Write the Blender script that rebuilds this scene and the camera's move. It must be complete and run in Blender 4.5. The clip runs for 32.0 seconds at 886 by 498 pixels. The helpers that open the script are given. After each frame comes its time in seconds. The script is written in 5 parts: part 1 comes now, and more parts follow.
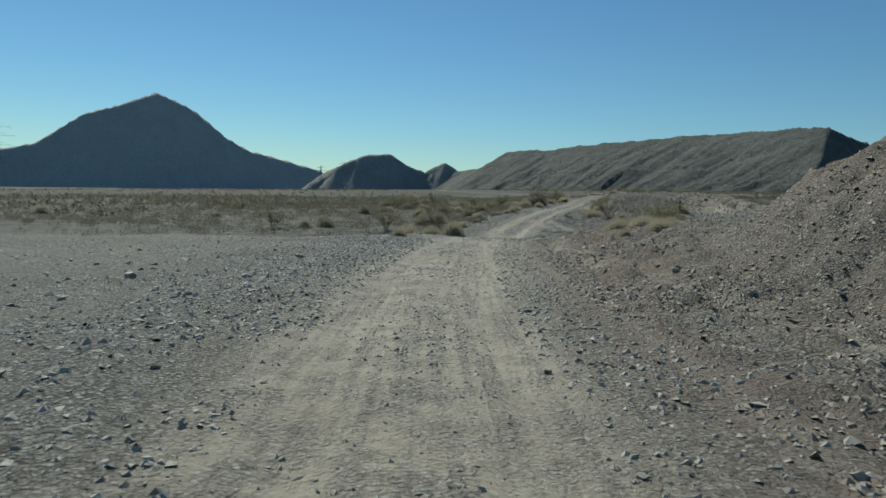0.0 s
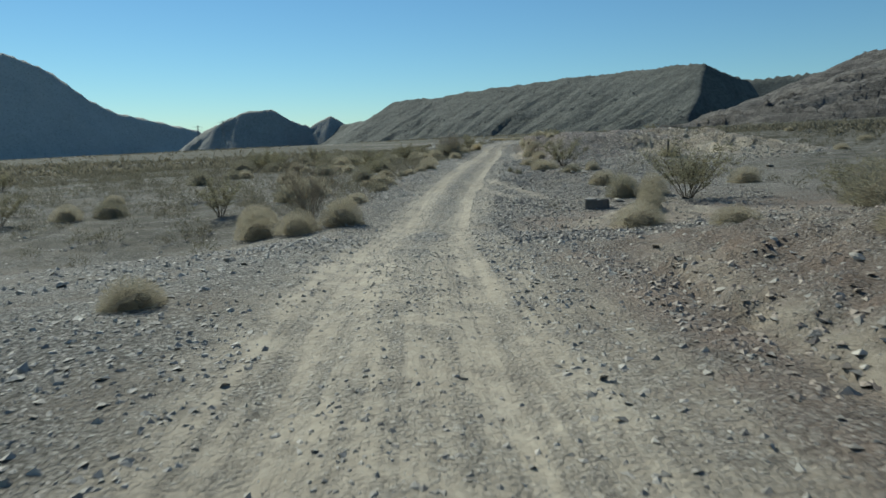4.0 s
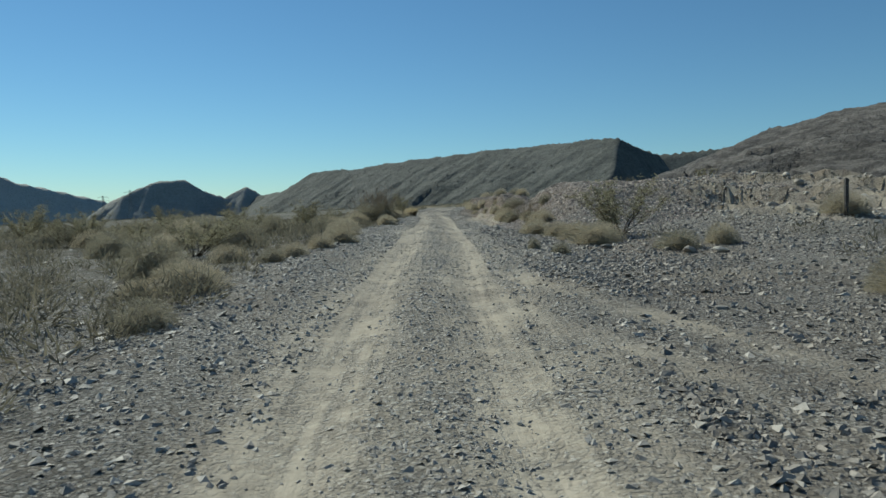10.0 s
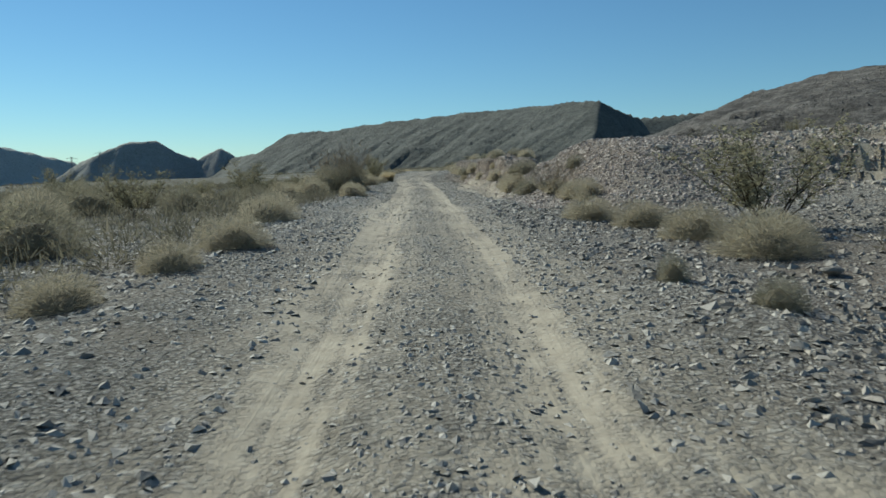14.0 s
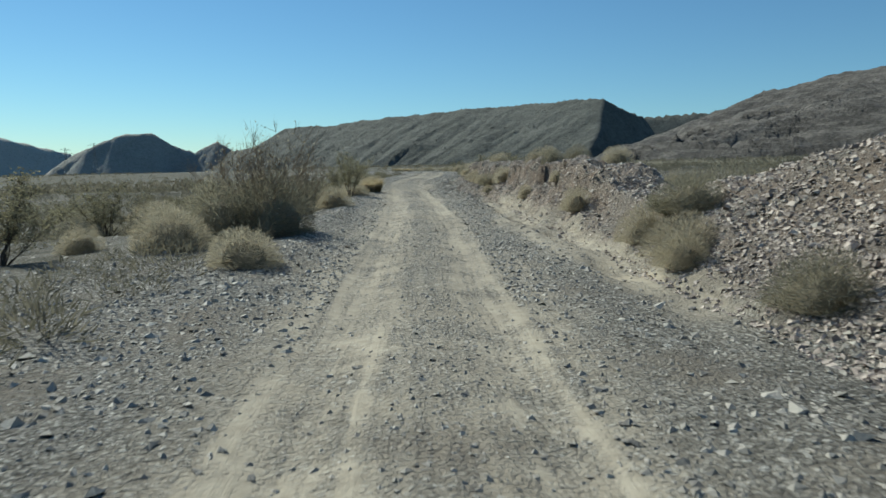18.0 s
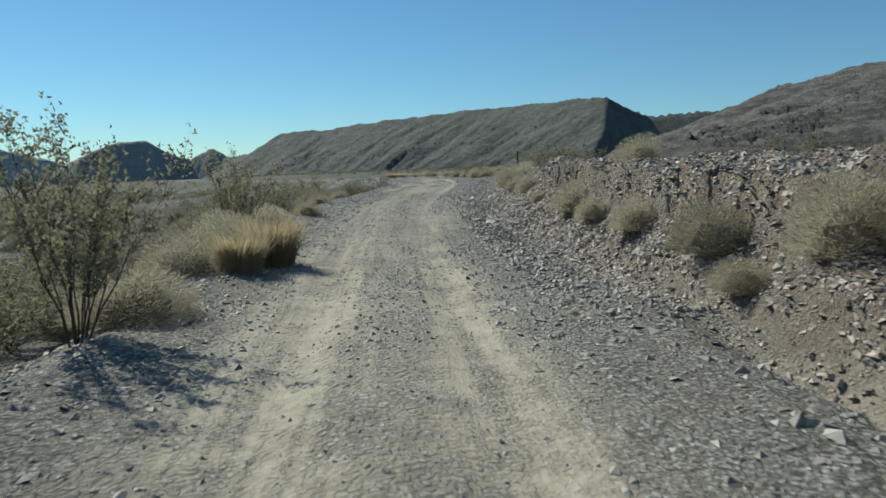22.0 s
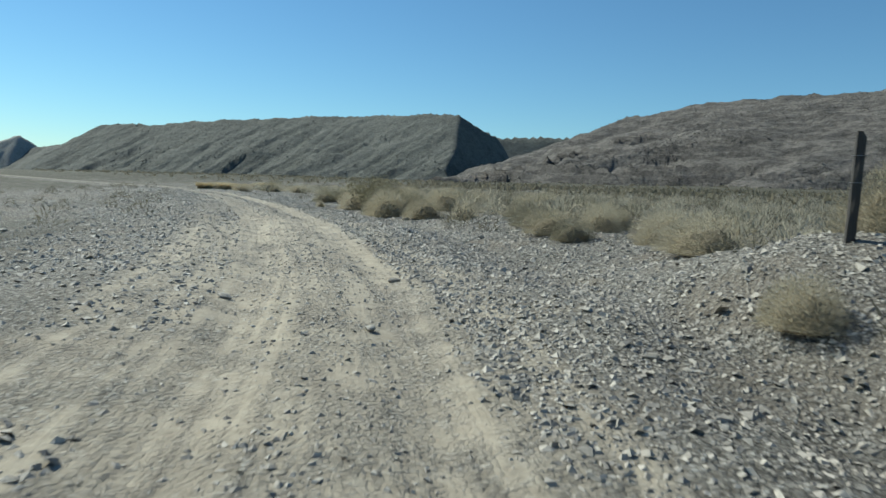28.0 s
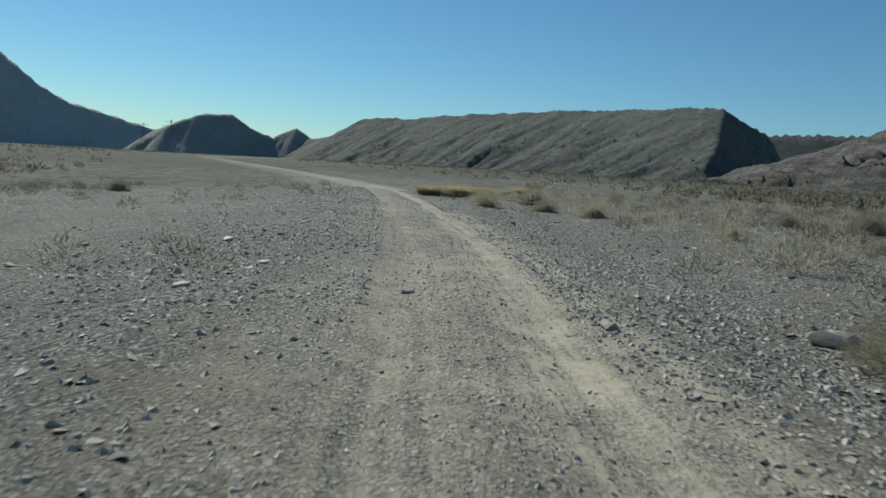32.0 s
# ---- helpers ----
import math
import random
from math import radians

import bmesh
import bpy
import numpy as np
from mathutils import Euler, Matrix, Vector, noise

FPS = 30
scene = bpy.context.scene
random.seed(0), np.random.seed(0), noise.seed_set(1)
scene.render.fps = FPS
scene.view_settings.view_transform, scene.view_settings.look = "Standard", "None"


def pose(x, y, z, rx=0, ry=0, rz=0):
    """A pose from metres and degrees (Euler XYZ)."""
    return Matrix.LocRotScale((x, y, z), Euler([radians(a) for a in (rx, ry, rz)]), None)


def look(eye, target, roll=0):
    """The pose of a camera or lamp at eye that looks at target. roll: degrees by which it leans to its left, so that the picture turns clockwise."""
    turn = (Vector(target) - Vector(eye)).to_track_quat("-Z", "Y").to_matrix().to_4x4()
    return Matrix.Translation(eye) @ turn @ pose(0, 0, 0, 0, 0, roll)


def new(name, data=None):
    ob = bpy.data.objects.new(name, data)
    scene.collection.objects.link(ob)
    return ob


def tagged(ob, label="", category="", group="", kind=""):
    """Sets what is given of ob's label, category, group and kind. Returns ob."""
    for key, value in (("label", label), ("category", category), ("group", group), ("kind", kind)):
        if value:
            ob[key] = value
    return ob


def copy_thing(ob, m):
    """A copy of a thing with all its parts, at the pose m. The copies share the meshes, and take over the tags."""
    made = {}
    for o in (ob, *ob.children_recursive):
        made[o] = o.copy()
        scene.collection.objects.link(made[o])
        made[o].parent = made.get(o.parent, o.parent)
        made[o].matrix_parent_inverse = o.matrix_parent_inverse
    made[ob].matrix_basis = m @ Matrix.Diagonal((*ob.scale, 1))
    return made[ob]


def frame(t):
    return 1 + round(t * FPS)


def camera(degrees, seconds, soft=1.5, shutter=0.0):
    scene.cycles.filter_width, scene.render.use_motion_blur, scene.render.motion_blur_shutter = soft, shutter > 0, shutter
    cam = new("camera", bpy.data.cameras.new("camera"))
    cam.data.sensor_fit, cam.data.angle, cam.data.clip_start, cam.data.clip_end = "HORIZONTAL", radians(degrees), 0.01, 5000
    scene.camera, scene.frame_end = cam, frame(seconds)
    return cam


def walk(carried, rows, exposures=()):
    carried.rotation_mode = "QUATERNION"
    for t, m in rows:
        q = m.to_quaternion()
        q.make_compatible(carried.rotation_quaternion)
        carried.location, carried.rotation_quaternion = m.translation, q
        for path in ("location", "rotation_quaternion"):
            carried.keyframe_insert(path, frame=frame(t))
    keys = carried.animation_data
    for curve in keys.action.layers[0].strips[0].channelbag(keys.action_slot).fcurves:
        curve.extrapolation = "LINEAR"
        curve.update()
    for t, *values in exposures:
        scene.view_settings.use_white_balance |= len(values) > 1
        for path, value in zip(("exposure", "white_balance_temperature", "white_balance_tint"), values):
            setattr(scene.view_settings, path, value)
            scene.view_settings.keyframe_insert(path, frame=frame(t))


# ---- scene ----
cam = camera(64.4, 32.0, soft=1.5, shutter=0.12)
PATH = [
    (0, 0, -0.019, 1.55, 85.156, -2.004, -0.025),
    (0.5, -0.06, 1.653, 1.562, 83.7, -0.99, 0.251),
    (1, -0.181, 3.496, 1.545, 83.045, -0.44, 0.614),
    (1.5, -0.31, 5.564, 1.541, 83.144, 0.029, 0.578),
    (2, -0.364, 7.859, 1.534, 82.897, 0.52, -0.613),
    (2.5, -0.287, 10.472, 1.456, 82.251, 1.046, -3.003),
    (3, -0.071, 13.535, 1.408, 81.843, 1.215, -5.437),
    (3.5, 0.225, 16.868, 1.288, 81.5, 1.208, -7.33),
    (4, 0.471, 20.228, 1.323, 81.352, 0.974, -8.994),
    (4.5, 0.7, 23.534, 1.325, 81.355, 0.508, -10.412),
    (5, 0.969, 26.7, 1.263, 81.233, -0.231, -11.484),
    (5.5, 1.322, 29.644, 1.149, 80.709, -1.282, -12.112),
    (6, 1.746, 32.298, 0.999, 79.739, -2.652, -12.277),
    (6.5, 2.018, 34.409, 0.781, 78.247, -4.072, -12.025),
    (7, 2.227, 35.836, 0.653, 77.222, -4.891, -11.758),
    (7.5, 2.41, 37.167, 0.441, 76.841, -5.737, -11.59),
    (8, 2.592, 38.29, 0.406, 77.799, -5.242, -12.049),
    (8.5, 2.919, 39.853, 0.333, 80.396, -3.64, -13.477),
    (9, 3.292, 41.303, 0.407, 84.02, -1.748, -14.829),
    (9.5, 3.563, 42.361, 0.464, 86.833, -0.105, -15.375),
    (10, 3.808, 43.285, 0.497, 87.032, 0.847, -15.535),
    (10.5, 4.013, 44.168, 0.528, 85.721, 0.601, -15.545),
    (11, 4.145, 44.952, 0.544, 84.864, -0.297, -15.648),
    (11.5, 4.366, 45.804, 0.548, 84.531, -0.611, -15.828),
    (12, 4.604, 46.823, 0.564, 84.194, -0.825, -16.115),
    (12.5, 4.903, 48.116, 0.603, 84.101, -1.003, -16.394),
    (13, 5.265, 49.557, 0.633, 83.94, -0.381, -16.823),
    (13.5, 5.726, 51.249, 0.658, 83.775, 0.193, -17.189),
    (14, 6.187, 52.993, 0.658, 84.03, 0.571, -17.297),
    (14.5, 6.601, 54.647, 0.666, 84.181, 0.321, -17.329),
    (15, 7.094, 56.345, 0.809, 84.168, 0.057, -17.341),
    (15.5, 7.647, 58.151, 0.983, 84.007, -0.187, -17.334),
    (16, 8.248, 60.124, 1.131, 83.775, -0.193, -17.301),
    (16.5, 8.884, 62.322, 1.214, 83.554, 0.255, -17.235),
    (17, 9.537, 64.799, 1.214, 83.355, 1.192, -17.136),
    (17.5, 10.208, 67.545, 1.231, 83.617, 0.696, -17.067),
    (18, 10.897, 70.411, 1.283, 83.775, -0.241, -17.386),
    (18.5, 11.678, 73.316, 1.308, 83.667, -0.395, -17.791),
    (19, 12.527, 76.279, 1.332, 83.578, 0.332, -18.233),
    (19.5, 13.421, 79.288, 1.347, 83.512, 1.288, -18.335),
    (20, 14.311, 82.561, 1.357, 83.725, 1.473, -17.997),
    (20.5, 15.219, 86.022, 1.443, 84.195, 1.311, -17.553),
    (21, 16.158, 89.445, 1.519, 84.427, 1.52, -17.273),
    (21.5, 17.114, 92.869, 1.588, 84.338, 1.51, -17.388),
    (22, 17.91, 96.067, 1.594, 84.035, 0.65, -17.497),
    (22.5, 18.516, 98.93, 1.565, 84.008, -0.05, -17.382),
    (23, 19.348, 102.303, 1.708, 84.309, -0.083, -17.196),
    (23.5, 20.082, 105.288, 1.762, 84.367, 0.051, -17.246),
    (24, 20.781, 108.216, 1.711, 84.214, 0.565, -17.561),
    (24.5, 21.109, 110.849, 1.871, 84.284, 1.501, -17.779),
    (25, 21.71, 113.584, 2.084, 84.298, 1.922, -17.757),
    (25.5, 22.559, 116.517, 2.207, 84.418, 3.554, -17.87),
    (26, 23.487, 119.623, 2.273, 84.462, 4.52, -19.356),
    (26.5, 24.54, 122.827, 2.256, 84.43, 4.747, -22.081),
    (27, 25.749, 126.048, 2.212, 84.494, 3.798, -25.224),
    (27.5, 27.132, 129.208, 2.201, 84.773, 1.236, -27.963),
    (28, 28.687, 132.24, 2.284, 85.289, -3.013, -30.162),
    (28.5, 30.128, 135.088, 2.49, 86.023, -5.59, -30.379),
    (29, 31.483, 137.999, 2.653, 86.131, -6.005, -28.442),
    (29.5, 32.648, 141.226, 2.787, 85.445, -6.354, -24.919),
    (30, 33.668, 144.847, 2.849, 84.608, -6.641, -20.142),
    (30.5, 34.383, 148.866, 2.869, 83.836, -6.513, -15.274),
    (31, 34.892, 152.831, 2.717, 83.52, -5.715, -11.856),
    (31.5, 35.308, 156.703, 2.855, 83.399, -5.22, -10.576),
    (32, 35.749, 160.372, 2.873, 83.625, -4.833, -10.772),
]
walk(cam, [(t, pose(*p)) for t, *p in PATH], exposures=[(t, e + 0.08, 6250, -3) for t, e in (
    (0, -0.03), (2, -0.03), (3, 0.05), (6, 0.35), (8, 0.4), (9, 0.2), (10, 0.08), (13, 0.17), (17, 0.28), (24, 0.27), (28, 0.5), (30, 0.25), (31, 0.12), (32, 0.08))])

# ---- light ----
SUN_AZ, SUN_EL = 27.0, 41.0      # degrees left of +y, degrees above the horizon
world = bpy.data.worlds.new("sky")
scene.world = world
world.use_nodes = True
wn = world.node_tree.nodes
sky = wn.new("ShaderNodeTexSky")
sky.sky_type = "NISHITA"
sky.sun_disc = False
sky.sun_elevation = radians(SUN_EL)
sky.sun_rotation = radians(-SUN_AZ)
sky.air_density, sky.dust_density, sky.ozone_density = 1.0, 0.0, 5.0
wn["Background"].inputs["Strength"].default_value = 0.066
tone = wn.new("ShaderNodeMix")
tone.data_type, tone.blend_type = "RGBA", "MULTIPLY"
tone.inputs[0].default_value = 1.0
tone.inputs[7].default_value = (0.84, 1.02, 1.08, 1)      # clear dry air, a deeper blue
world.node_tree.links.new(sky.outputs[0], tone.inputs[6])
world.node_tree.links.new(tone.outputs[2], wn["Background"].inputs["Color"])
sun_dir = Vector((-math.sin(radians(SUN_AZ)) * math.cos(radians(SUN_EL)),
                  math.cos(radians(SUN_AZ)) * math.cos(radians(SUN_EL)), math.sin(radians(SUN_EL))))
sun_data = bpy.data.lights.new("sun", "SUN")
sun_data.energy, sun_data.angle, sun_data.color = 3.9, radians(0.6), (1.0, 0.95, 0.86)
sun = new("sun", sun_data)
sun.matrix_world = look(sun_dir * 100, (0, 0, 0))


# ---- materials ----
def mat(name, rough=0.9):
    m = bpy.data.materials.new(name)
    m.use_nodes = True
    m.node_tree.nodes["Principled BSDF"].inputs["Roughness"].default_value = rough
    m.node_tree.nodes["Principled BSDF"].inputs["Specular IOR Level"].default_value = 0.25
    return m


class Nodes:
    """Short hand for node graphs."""

    def __init__(self, m):
        self.t = m.node_tree
        self.bsdf = self.t.nodes["Principled BSDF"]

    def add(self, kind, **sockets):
        n = self.t.nodes.new(kind)
        for k, v in sockets.items():
            self.put(n, k.replace("_", " "), v)
        return n

    def put(self, n, key, v):
        s = n.inputs[int(key)] if key.isdigit() else n.inputs[key]
        if isinstance(v, bpy.types.NodeSocket):
            self.t.links.new(v, s)
        else:
            s.default_value = v

    def coords(self):
        return self.add("ShaderNodeTexCoord").outputs["Object"]

    def place(self):
        return self.add("ShaderNodeNewGeometry").outputs["Position"]

    def noise(self, vec, scale, detail=4.0, rough=0.55):
        n = self.add("ShaderNodeTexNoise", Vector=vec, Scale=scale, Detail=detail, Roughness=rough)
        return n.outputs["Fac"]

    def voronoi(self, vec, scale):
        return self.add("ShaderNodeTexVoronoi", Vector=vec, Scale=scale)

    def ramp(self, fac, stops):
        n = self.add("ShaderNodeValToRGB", Fac=fac)
        el = n.color_ramp.elements
        while len(el) < len(stops):
            el.new(0.5)
        for e, (p, c) in zip(el, stops):
            e.position, e.color = p, (*c, 1)
        return n.outputs["Color"]

    def mix(self, fac, a, b, blend="MIX"):
        n = self.t.nodes.new("ShaderNodeMix")
        n.data_type, n.blend_type = "RGBA", blend
        self.put(n, "0", fac)
        for s, v in ((n.inputs[6], a), (n.inputs[7], b)):
            if isinstance(v, bpy.types.NodeSocket):
                self.t.links.new(v, s)
            else:
                s.default_value = (*v, 1)
        return n.outputs[2]

    def math(self, op, a, b=0.0):
        n = self.t.nodes.new("ShaderNodeMath")
        n.operation = op
        self.put(n, "0", a)
        self.put(n, "1", b)
        return n.outputs[0]

    def bump(self, height, strength, dist):
        n = self.add("ShaderNodeBump", Height=height, Strength=strength, Distance=dist)
        return n.outputs["Normal"]

    def done(self, colour, normal=None, rough=None):
        self.put(self.bsdf, "Base Color", colour)
        if normal is not None:
            self.put(self.bsdf, "Normal", normal)
        if rough is not None:
            self.put(self.bsdf, "Roughness", rough)


def ground_material():
    m = mat("desert_gravel", 0.95)
    n = Nodes(m)
    p = n.place()
    warp = n.add("ShaderNodeTexNoise", Vector=p, Scale=9.0, Detail=3.0)
    q = n.add("ShaderNodeVectorMath")
    q.operation = "ADD"
    n.put(q, "0", p)
    w = n.add("ShaderNodeVectorMath")
    w.operation = "SCALE"
    n.put(w, "0", warp.outputs["Color"])
    w.inputs["Scale"].default_value = 0.06
    n.put(q, "1", w.outputs[0])
    pw = q.outputs[0]
    base = n.ramp(n.noise(p, 0.35, 6), [(0.3, (0.215, 0.182, 0.145)), (0.55, (0.275, 0.234, 0.184)), (0.75, (0.325, 0.273, 0.21))])
    fine, mid, big = n.voronoi(pw, 54.0), n.voronoi(pw, 25.0), n.voronoi(pw, 13.0)

    def tint(v, k):
        g = n.add("ShaderNodeSeparateColor", Color=v.outputs["Color"]).outputs[k]
        return n.ramp(g, [(0.0, (0.09, 0.084, 0.075)), (0.32, (0.2, 0.187, 0.165)), (0.62, (0.34, 0.315, 0.275)), (0.86, (0.5, 0.465, 0.41)), (1.0, (0.7, 0.67, 0.61))])

    gravel = n.mix(n.ramp(n.noise(p, 1.7, 4), [(0.4, (0, 0, 0)), (0.6, (1, 1, 1))]), tint(fine, 0), tint(mid, 1))
    gravel = n.mix(n.ramp(n.noise(p, 0.8, 4), [(0.52, (0, 0, 0)), (0.64, (0.7, 0.7, 0.7))]), gravel, tint(big, 2))
    # shade between pebbles put into the colour: brighter middles, dark gaps
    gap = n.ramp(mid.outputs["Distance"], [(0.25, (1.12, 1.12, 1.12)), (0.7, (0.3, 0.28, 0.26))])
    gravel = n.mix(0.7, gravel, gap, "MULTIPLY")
    stone_mask = n.ramp(n.noise(p, 0.7, 5), [(0.30, (0.25, 0.25, 0.25)), (0.5, (1, 1, 1))])
    stony = n.mix(stone_mask, base, gravel)
    # compacted pale silt in the wheel tracks, reddish soil on cut banks
    track = n.add("ShaderNodeAttribute")
    track.attribute_name = "track"
    red = n.add("ShaderNodeAttribute")
    red.attribute_name = "soil"
    across = n.add("ShaderNodeAttribute")
    across.attribute_name = "across"
    along = n.add("ShaderNodeCombineXYZ", X=n.math("MULTIPLY", across.outputs["Fac"], 7.0), Y=n.math("MULTIPLY", n.add("ShaderNodeSeparateXYZ", Vector=p).outputs["Y"], 0.22))
    streak = n.noise(along.outputs[0], 1.0, 6, 0.6)
    patchy = n.math("ADD", n.math("MULTIPLY", n.noise(p, 1.6, 6, 0.65), 0.5), n.math("MULTIPLY", streak, 0.5))
    breakup = n.math("MULTIPLY", track.outputs["Fac"], n.ramp(patchy, [(0.36, (0.2, 0.2, 0.2)), (0.57, (1, 1, 1))]))
    silt = n.ramp(n.noise(p, 7.0, 6, 0.65), [(0.3, (0.36, 0.307, 0.232)), (0.7, (0.5, 0.436, 0.34))])
    soil = n.ramp(n.noise(p, 3.0, 7, 0.65), [(0.3, (0.245, 0.175, 0.134)), (0.7, (0.45, 0.345, 0.268))])
    # the same painted shade between grains, for the soil
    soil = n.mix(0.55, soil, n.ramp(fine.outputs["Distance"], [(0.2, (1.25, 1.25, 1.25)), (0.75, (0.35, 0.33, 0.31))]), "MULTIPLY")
    c = n.mix(n.math("MULTIPLY", red.outputs["Fac"], n.ramp(n.noise(p, 1.3, 6, 0.65), [(0.36, (0.25, 0.25, 0.25)), (0.62, (0.85, 0.85, 0.85))])), stony, soil)
    c = n.mix(breakup, c, silt)
    scrub = n.add("ShaderNodeAttribute")
    scrub.attribute_name = "scrub"
    # low plant cover, its colour darkened to include the bushes' shaded sides
    spots = n.ramp(n.voronoi(pw, 0.75).outputs["Distance"], [(0.34, (1, 1, 1)), (0.66, (0.45, 0.45, 0.45))])
    c = n.mix(n.math("MULTIPLY", scrub.outputs["Fac"], spots), c, n.ramp(n.noise(p, 2.2, 5), [(0.35, (0.06, 0.057, 0.041)), (0.65, (0.135, 0.122, 0.09))]))
    blotch = n.ramp(n.noise(p, 0.12, 5), [(0.35, (0.78, 0.78, 0.78)), (0.65, (1.0, 1.0, 1.0))])
    c = n.mix(1.0, c, blotch, "MULTIPLY")
    h = n.math("ADD", n.math("MULTIPLY", n.math("MULTIPLY", mid.outputs["Distance"], mid.outputs["Distance"]), -1.3), n.math("MULTIPLY", n.noise(p, 20.0, 8, 0.75), 1.7))
    h = n.math("ADD", h, n.math("MULTIPLY", fine.outputs["Distance"], -0.2))
    h = n.math("MULTIPLY", h, n.math("SUBTRACT", 1.0, n.math("MULTIPLY", breakup, 0.92)))
    h = n.math("ADD", h, n.math("MULTIPLY", n.math("MULTIPLY", streak, track.outputs["Fac"]), 0.8))
    h = n.math("ADD", h, n.math("MULTIPLY", n.math("MULTIPLY", n.noise(p, 5.0, 8, 0.7), red.outputs["Fac"]), 3.0))
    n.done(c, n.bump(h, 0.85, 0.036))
    return m


def hill_material(name, dark, mid, light, scale, banded):
    m = mat(name, 0.95)
    n = Nodes(m)
    p = n.place()
    broad = n.noise(p, 0.02 * scale, 5, 0.6)
    rocky = n.noise(p, 0.16 * scale, 9, 0.72)
    c = n.ramp(n.math("ADD", n.math("MULTIPLY", broad, 0.45), n.math("MULTIPLY", rocky, 0.55)), [(0.38, dark), (0.5, mid), (0.62, light)])
    chips = n.ramp(n.noise(p, 0.55 * scale, 5, 0.65), [(0.58, (0, 0, 0)), (0.66, (0.6, 0.6, 0.6))])
    c = n.mix(chips, c, tuple(min(1, 1.4 * v) for v in light))
    flat = n.add("ShaderNodeMapping", Vector=p)
    flat.inputs["Scale"].default_value = (0.25, 0.25, 1.6)
    strata = n.ramp(n.noise(flat.outputs[0], 0.09 * scale, 7, 0.7), [(0.5, (0, 0, 0)), (0.6, (0.45, 0.45, 0.45)), (0.66, (0, 0, 0))])
    c = n.mix(n.math("MULTIPLY", strata, banded), c, tuple(min(1, 1.7 * v) for v in light))
    bush = n.ramp(n.voronoi(p, 0.24 * scale).outputs["Distance"], [(0.16, (0.55, 0.58, 0.48)), (0.26, (1, 1, 1))])
    c = n.mix(0.8, c, bush, "MULTIPLY")
    n.done(c, n.bump(n.math("ADD", rocky, n.math("MULTIPLY", n.noise(p, 0.9 * scale, 5, 0.7), 0.35)), 0.9, 3.0 / scale))
    return m


def stone_material(name, dark, light, seed=0.0):
    m = mat(name, 0.62)
    m.node_tree.nodes["Principled BSDF"].inputs["Specular IOR Level"].default_value = 0.45
    n = Nodes(m)
    g = n.add("ShaderNodeNewGeometry")
    o = n.add("ShaderNodeObjectInfo")
    pick = n.math("FRACT", n.math("ADD", g.outputs["Random Per Island"], o.outputs["Random"]))
    c = n.ramp(pick, [(0.0, dark), (0.55, tuple((a + b) / 2 for a, b in zip(dark, light))), (1.0, light)])
    grain = n.noise(g.outputs["Position"], 30.0 + seed, 5, 0.7)
    c = n.mix(0.5, c, n.ramp(grain, [(0.3, (0.3, 0.3, 0.3)), (0.7, (0.72, 0.7, 0.67))]), "OVERLAY")
    n.done(c, n.bump(grain, 0.5, 0.02))
    return m


def plant_material(name, dark, light, rough=0.8):
    m = mat(name, rough)
    n = Nodes(m)
    g = n.add("ShaderNodeNewGeometry")
    o = n.add("ShaderNodeObjectInfo")
    k = n.math("ADD", n.math("MULTIPLY", g.outputs["Random Per Island"], 0.65), n.math("MULTIPLY", o.outputs["Random"], 0.35))
    c = n.ramp(k, [(0.1, dark), (0.9, light)])
    n.done(c)
    glow = n.add("ShaderNodeBsdfTranslucent", Color=c)
    both = n.t.nodes.new("ShaderNodeMixShader")
    both.inputs[0].default_value = 0.55
    n.t.links.new(n.bsdf.outputs[0], both.inputs[1])
    n.t.links.new(glow.outputs[0], both.inputs[2])
    n.t.links.new(both.outputs[0], n.t.nodes["Material Output"].inputs["Surface"])
    return m


GROUND = ground_material()
M_MESA = hill_material("mesa_rock", (0.066, 0.069, 0.063), (0.099, 0.102, 0.093), (0.138, 0.138, 0.124), 1.4, 0.35)
M_HILL = hill_material("hill_rock", (0.049, 0.045, 0.042), (0.086, 0.078, 0.072), (0.152, 0.138, 0.126), 2.2, 1.0)
# distant haze is put into these two base colours by making them pale
M_FAR = hill_material("hazy_far_rock", (0.37, 0.365, 0.345), (0.42, 0.412, 0.388), (0.46, 0.45, 0.42), 0.6, 0.0)
M_KNOB = hill_material("hazy_knob_rock", (0.24, 0.236, 0.22), (0.285, 0.278, 0.258), (0.33, 0.32, 0.295), 1.0, 0.0)
M_STONE = stone_material("grey_stone", (0.19, 0.171, 0.147), (0.455, 0.413, 0.354))
M_OUTCROP = stone_material("hill_boulders", (0.06, 0.055, 0.048), (0.15, 0.135, 0.115), 1.0)
M_PALE = stone_material("pale_stone", (0.165, 0.143, 0.119), (0.49, 0.437, 0.369), 7.0)
M_CHIP = stone_material("pale_chippings", (0.22, 0.198, 0.17), (0.48, 0.437, 0.377), 4.0)
M_BUFF = stone_material("buff_rock", (0.23, 0.2, 0.165), (0.5, 0.45, 0.375), 2.0)
M_WASH = stone_material("brown_gravel", (0.12, 0.105, 0.088), (0.40, 0.352, 0.295), 6.0)
M_CLOD = stone_material("dried_soil_clods", (0.21, 0.167, 0.132), (0.42, 0.348, 0.28), 8.0)
M_RED = stone_material("red_stone", (0.2, 0.158, 0.132), (0.56, 0.47, 0.4), 3.0)
M_DRY = plant_material("dry_twigs", (0.30, 0.262, 0.185), (0.52, 0.46, 0.34))
M_STRAW = plant_material("straw_twigs", (0.33, 0.288, 0.207), (0.53, 0.472, 0.355))
